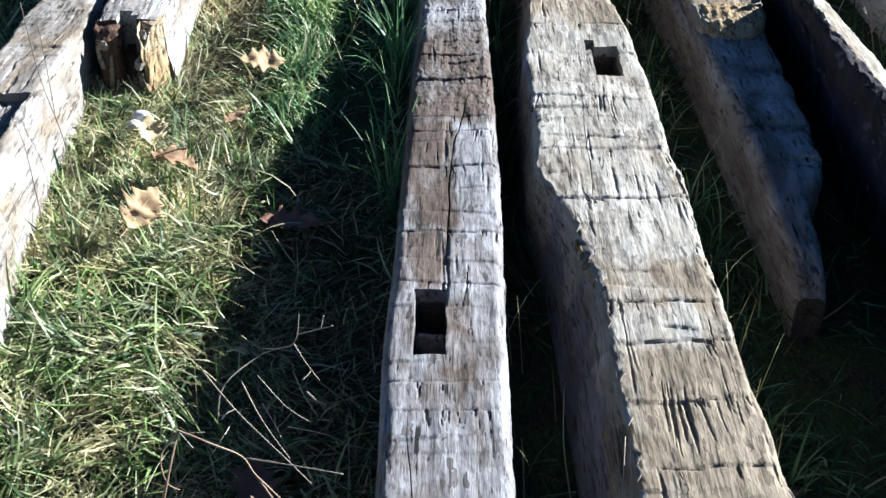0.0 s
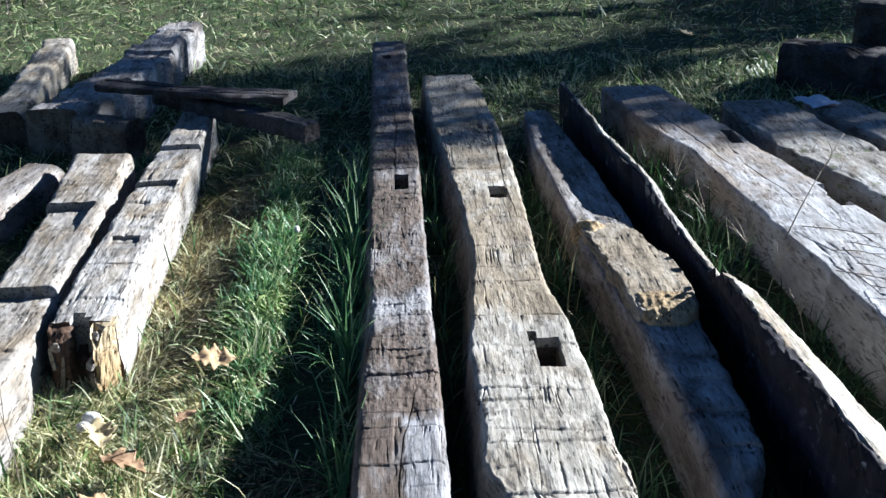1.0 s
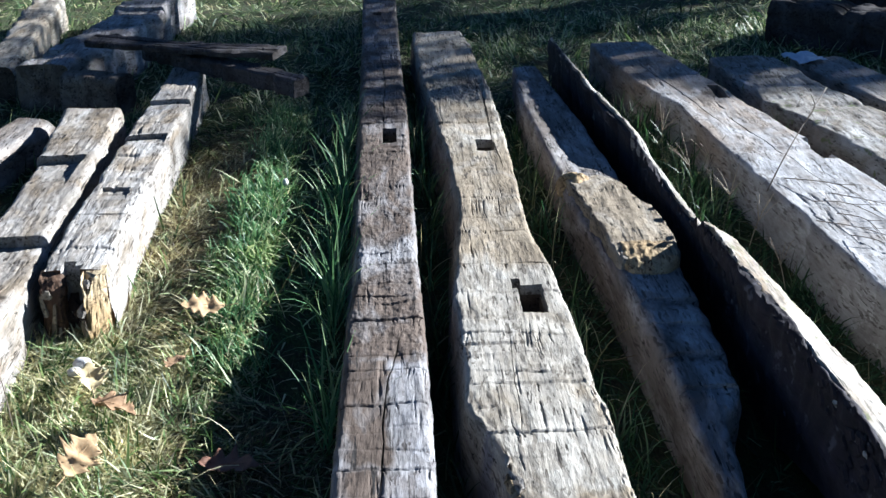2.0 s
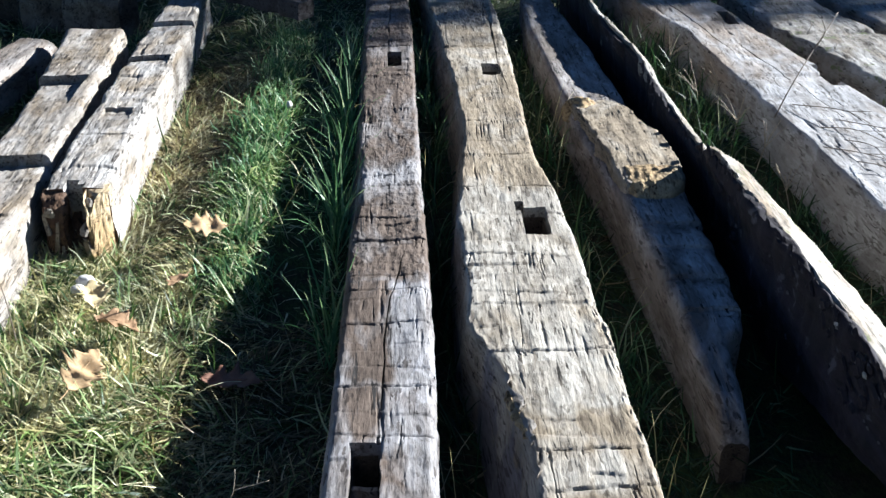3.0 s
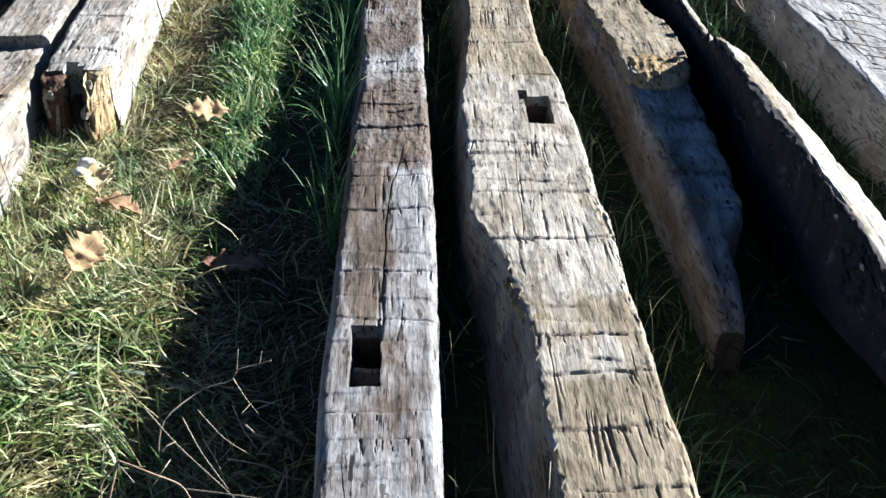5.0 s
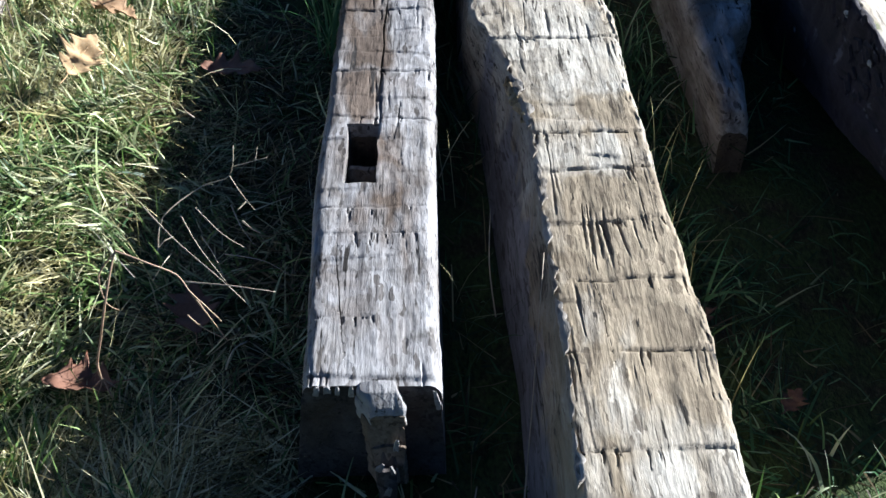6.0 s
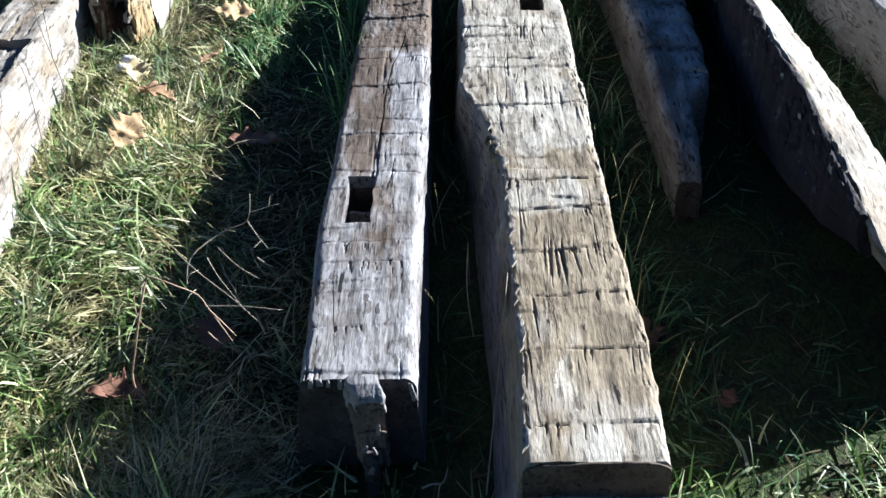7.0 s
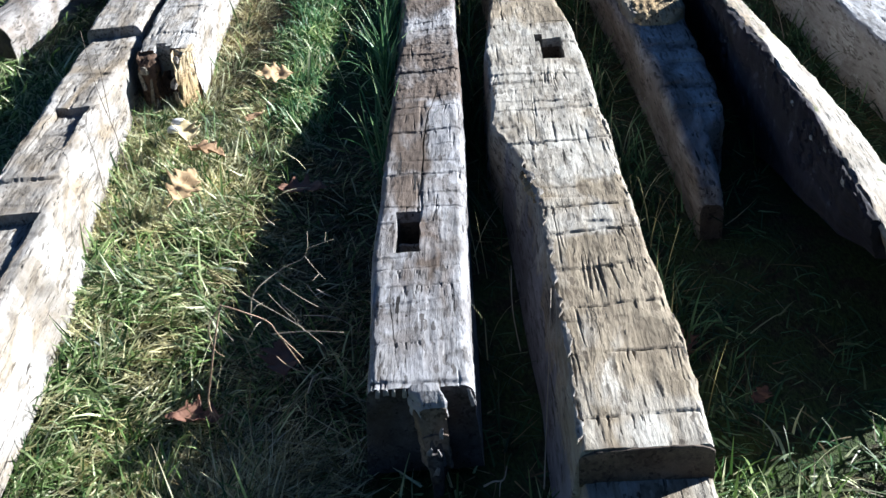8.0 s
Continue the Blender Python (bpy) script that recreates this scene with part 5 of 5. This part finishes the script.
stem_thing("dry_weed", "thin brown dry weed standing against a bleached timber", [
    [(-.872, 1.283, .0), (-.885, 1.303, .144), (-.904, 1.303, .29), (-.908, 1.303, .472)], [(-.89, 1.303, .2), (-.882, 1.3, .34), (-.881, 1.3, .42)]], CANE, .0016, "weed")
stem_thing("dry_weed", "short brown dry weed bent over a bleached timber", [[(-.862, 1.02, .0), (-.86, 1.03, .2), (-.897, 1.115, .24), (-.96, 1.23, .235)]], CANE, .0014, "weed")
stem_thing("dry_stalk", "curled white dry root in the shade", [
    [(.115, -.102, .03), (.133, -.107, .045), (.152, -.104, .045), (.16, -.074, .05)], [(.148, -.106, .045), (.145, -.112, .04), (.142, -.132, .03)]], STALK, .0022)
stem_thing("grass_stalk", "thin dry stalk leaning on the wide timber", [[(.225, -.12, .03), (.25, .05, .12), (.278, .25, .222)]], STALK, .0014)
stem_thing("grass_stalk", "thin dry stalk in the gap", [[(.21, .3, .03), (.20, .36, .10), (.205, .44, .16)]], STALK, .0014)


def oak_leaf(place, size, turn, tilt, mat, label, seed, curl=0.25):
    """A lobed dry leaf with some thickness, and its stalk."""
    rng = np.random.default_rng(seed)
    size = size * 1.05
    rows, cols = 30, 7
    t = np.linspace(0, 1, rows)
    env = np.sin(np.pi * t ** 0.75) * (0.26 + 0.16 * t)
    lobes = 1 + 0.27 * np.cos(2 * np.pi * (t * 4.2 + 0.1))
    half = np.clip(env * lobes, 0.006, None) * size
    s = np.linspace(-1, 1, cols)
    f = Field(seed)
    X = half[:, None] * s[None] * (1 + 0.12 * rng.normal(0, 1, (rows, 1)) * np.sign(s)[None])
    Y = np.repeat((t * size)[:, None], cols, 1) + 0.12 * np.abs(X)
    Z = curl * size * (0.9 * (X / size) ** 2 * 4 + 0.5 * (t[:, None] - .5) ** 2) + 0.09 * size * f(X / size * 5, Y / size * 5, 2)
    upper = np.stack([X, Y, Z + .0004], -1).reshape(-1, 3)
    lower = np.stack([X, Y, Z - .0004], -1).reshape(-1, 3)
    n = rows * cols
    g = grid_faces(rows, cols)
    rim = [i for i in range(cols)] + [r * cols + cols - 1 for r in range(1, rows)] + [(rows - 1) * cols + c for c in range(cols - 2, -1, -1)] + [r * cols for r in range(rows - 2, 0, -1)]
    edge = [(rim[i], rim[i] + n, rim[(i + 1) % len(rim)] + n, rim[(i + 1) % len(rim)]) for i in range(len(rim))]
    me = quads_mesh("leaf", np.concatenate([upper, lower]), np.concatenate([g, g[:, ::-1] + n, np.array(edge)]))
    place = (place[0], place[1], place[2] + float(ground_z(np.array(place[0]), np.array(place[1]))) + .012)
    leaf = thing("oak_leaf", place, label, "leaf", "fallen oak leaves")
    leaf.rotation_euler = (radians(tilt[0]), radians(tilt[1]), radians(turn))
    part("leaf_blade", me, mat, leaf)
    z0 = float(Z[0, cols // 2])
    part("leaf_stalk", tube([(0, -.28 * size, z0 + .01), (0.01 * size, -.12 * size, z0 + .004), (0, .02 * size, z0)], .0011, 5, 1.3), mat, leaf)
    part("midrib", tube([(0, y * size, float(Z[int(y * (rows - 1)), cols // 2]) + .0008) for y in (.0, .25, .5, .75, .95)], .0009, 5, .3), mat, leaf)
    return leaf


oak_leaf((-.42, 1.735, .04), .115, 95, (8, -16), LEAF_TAN, "tan lobed oak leaf lying on sunlit grass", 1, .1)
oak_leaf((-.70, 1.37, .045), .10, 20, (15, 10), LEAF_PALE, "pale yellow crumpled leaf beside white stones", 2, .5)
oak_leaf((-.575, 1.27, .05), .12, 70, (8, 14), LEAF_BROWN, "brown curled oak leaf in the grass", 3, .3)
oak_leaf((-.685, 1.03, .045), .12, -15, (20, 24), LEAF_TAN, "tan oak leaf tilted up in the grass", 4, .3)
oak_leaf((-.27, 1.08, .028), .135, 80, (2, 3), LEAF_DARK, "reddish-brown oak leaf in the shade", 5, .1)
oak_leaf((-0.425, 0.18, .022), .12, 88, (3, 14), LEAF_DARK, "orange-brown rolled oak leaf half in shade", 6, .35)
oak_leaf((-.30, .26, .04), .11, 10, (6, 4), LEAF_DARK, "dark brown oak leaf under dry stalks", 7)
oak_leaf((.57, .28, .012), .075, 10, (4, 10), LEAF_UMBER, "reddish-brown leaf beside the wide timber", 8, .2)
oak_leaf((.66, .08, .01), .05, -40, (10, 0), LEAF_UMBER, "small brown leaf in the shade", 9)
oak_leaf((1.78, 5.5, .09), .16, 60, (10, 10), LEAF_PALE, "pale dry leaf in the far grass", 10)
oak_leaf((-.56, 3.95, .05), .12, 30, (10, 10), LEAF_TAN, "orange leaf in grass below the rail", 11)
oak_leaf((-.50, 1.52, .04), .07, 150, (4, 10), LEAF_BROWN, "small brown leaf fragment in grass", 12)


def pebble(place, size, seed, label):
    bm = bmesh.new()
    bmesh.ops.create_icosphere(bm, subdivisions=3, radius=1)
    for v in bm.verts:
        v.co *= 1 + 0.22 * noise.noise(v.co * 1.6 + Vector((seed, 0, 0)))
        v.co = Vector((v.co.x * size[0], v.co.y * size[1], v.co.z * size[2]))
    me = bpy.data.meshes.new("pebble")
    bm.to_mesh(me)
    bm.free()
    me.shade_smooth()
    me.materials.append(STONE)
    ob = new("pebble", me)
    ob.location = place
    return tagged(ob, label, "stone", "white stones in the grass")


pebble((-.762, 1.525, .07), (.024, .017, .016), 2, "smooth white stone lying in the grass")
pebble((-.772, 1.487, .066), (.019, .015, .013), 7, "small white stone beside a larger one")
pebble((-.327, 2.66, .12), (.011, .014, .012), 12, "small white stone in green grass")


# ---------------------------------------------------------------- far meadow: fallen branch, brush and shade trees
stem_thing("fallen_branch", "long thin dead branch lying in the far grass", [
    [(-3.0, 7.75, .22), (-2.5, 7.95, .25), (-2.05, 8.2, .28), (-1.6, 8.2, .30)], [(-1.75, 8.2, .29), (-1.66, 8.05, .2), (-1.64, 8.0, .08)], [(-2.6, 7.9, .25), (-2.62, 7.7, .18), (-2.6, 7.6, .09)]], STALK_BROWN, .02, "branch")


def brush(place, label, count, reach, seed):
    rng = np.random.default_rng(seed)
    x0, y0 = place
    z0 = float(ground_z(np.array(x0), np.array(y0)))
    t = thing("bramble", (x0, y0, z0), label, "shrub", "brambles at the meadow edge")
    for i in range(count):
        a = rng.uniform(0, 2 * math.pi)
        r, h = reach * rng.uniform(.4, 1), rng.uniform(.08, .3)
        bx, by = rng.normal(0, .3, 2)
        part("cane", tube([(bx, by, -.02), (bx + .35 * r * math.cos(a), by + .35 * r * math.sin(a), h), (bx + r * math.cos(a), by + r * math.sin(a), h * rng.uniform(.1, .7))], .004, 5), CANE, t)
    return t


brush((2.7, 7.0), "tangled brown bramble canes at the meadow edge", 22, .8, 5)
brush((3.6, 7.4), "tangled brown bramble canes at the meadow edge", 22, .8, 6)
brush((3.3, 6.2), "tangled brown bramble canes at the meadow edge", 18, .7, 8)
brush((-2.7, 7.5), "dry brown weed tangle beside a branch", 16, .5, 9)

LEAF_GREEN = blade_material("tree_leaves", [(0.0, (0.04, 0.08, 0.02)), (0.6, (0.09, 0.14, 0.035)), (1.0, (0.25, 0.17, 0.05))])
TRUNK = plain_material("tree_bark", (0.07, 0.055, 0.045), (0.17, 0.14, 0.115), 14, 0.9, (1, 1, 0.25))


def tree(place, height, radii, count, seed, label):
    """A tapered trunk, limbs and a crown of many small leaves in clumps."""
    rng = np.random.default_rng(seed)
    z0 = float(ground_z(np.array(place[0]), np.array(place[1]))) - .05
    t = thing("tree", (place[0], place[1], z0), label, "tree", "trees beside the meadow")
    top = height - z0
    part("trunk", tube([(0, 0, 0), (.05, -.04, top * .35), (-.04, .05, top * .7), (0, 0, top * 1.05)], .085, 12, .25), TRUNK, t)
    clumps = []
    for i in range(46):
        d = rng.normal(0, 1, 3)
        d /= np.linalg.norm(d)
        c = d * np.array(radii) * rng.uniform(.25, .95) ** .5 + (0, 0, top)
        clumps.append(c)
        if i < 16:
            start = top * rng.uniform(.6, 1.0)
            part("limb", tube([(0, 0, start), tuple(np.array((c[0] * .5, c[1] * .5, (start + c[2]) / 2 + .05))), tuple(c)], .045, 6, .2), TRUNK, t)
    which = rng.integers(0, len(clumps), count)
    p = np.array(clumps)[which] + rng.normal(0, 1, (count, 3)) * np.array(radii) * .17
    size = rng.uniform(.05, .1, count)
    u = rng.normal(0, 1, (count, 3))
    u /= np.linalg.norm(u, axis=1)[:, None]
    w = np.cross(u, rng.normal(0, 1, (count, 3)))
    w /= np.linalg.norm(w, axis=1)[:, None]
    bend = np.cross(u, w) * size[:, None] * .25
    v = np.stack([p - u * size[:, None], p + w * size[:, None] * .45 + bend, p + u * size[:, None], p - w * size[:, None] * .45 + bend], 1).reshape(-1, 3)
    me = quads_mesh("crown", v, np.arange(count * 4).reshape(-1, 4), smooth=False)
    part("crown", me, LEAF_GREEN, t)
    return t


def shade_place(x, y, height):
    k = height / SUN_DIR.z
    return (x + SUN_DIR.x * k, y + SUN_DIR.y * k)


tree(shade_place(-.1, 4.85, 5.0), 5.0, (1.25, 1.1, .7), 1600, 71, "leafy tree standing in the sun beside the meadow")
tree(shade_place(-.25, 3.42, 4.7), 4.7, (.65, .45, .4), 330, 77, "slender young tree standing beside the meadow")
tree(shade_place(3.4, 6.7, 5.4), 5.4, (1.3, 1.0, .8), 1500, 72, "broad leafy tree standing beside the meadow")
tree(shade_place(-1.75, 4.4, 4.6), 4.6, (.9, .9, .5), 700, 73, "small leafy tree standing beside the meadow")
tree(shade_place(1.95, 3.7, 4.8), 4.8, (.85, .5, .4), 900, 74, "small bushy tree standing beside the meadow")
tree(shade_place(.9, 6.6, 5.6), 5.6, (1.7, 1.2, .8), 420, 75, "thin leafy tree standing beside the meadow")
tree(shade_place(4.6, 8.2, 5.8), 5.8, (1.3, 1.3, .8), 1300, 76, "tall leafy tree at the meadow edge")


# ---------------------------------------------------------------- small odds and ends
def sheet_scrap(place, size, turn, label):
    """A crumpled scrap of pale sheet with some thickness."""
    n = 14
    f = Field(17)
    a = np.linspace(-.5, .5, n)
    X, Y = np.meshgrid(a * size[0], a * size[1], indexing="ij")
    Z = .012 * f(X * 40, Y * 40, 2) + .008
    up = np.stack([X, Y, Z], -1).reshape(-1, 3)
    g = grid_faces(n, n)
    rim = list(range(n)) + [r * n + n - 1 for r in range(1, n)] + [(n - 1) * n + c for c in range(n - 2, -1, -1)] + [r * n for r in range(n - 2, 0, -1)]
    side = np.array([(rim[i], rim[i] + n * n, rim[(i + 1) % len(rim)] + n * n, rim[(i + 1) % len(rim)]) for i in range(len(rim))])
    me = quads_mesh("sheet", np.concatenate([up, up - (0, 0, .0015)]), np.concatenate([g, g[:, ::-1] + n * n, side]))
    me.materials.append(plain_material("pale_blue_sheet", (0.30, 0.36, 0.46), (0.46, 0.52, 0.60), 20, 0.5))
    ob = new("sheet_scrap", me)
    ob.location, ob.rotation_euler = place, (0, 0, radians(turn))
    return tagged(ob, label, "sheet")


sheet_scrap((1.88, 3.79, .205), (.14, .16), 12, "pale blue crumpled sheet scrap on a timber end")
solid("tenon", hewn(112, [(5.27, -.02), (5.33, -.02)], [(5.27, .03), (5.33, .03)], [(5.27, .185), (5.33, .18)], 5.275, 5.33, step=.005, base=.08, cuts=0, rough=1.5, edge=.006), WOOD_SILVER, beam_tenon, "short tenon stub")
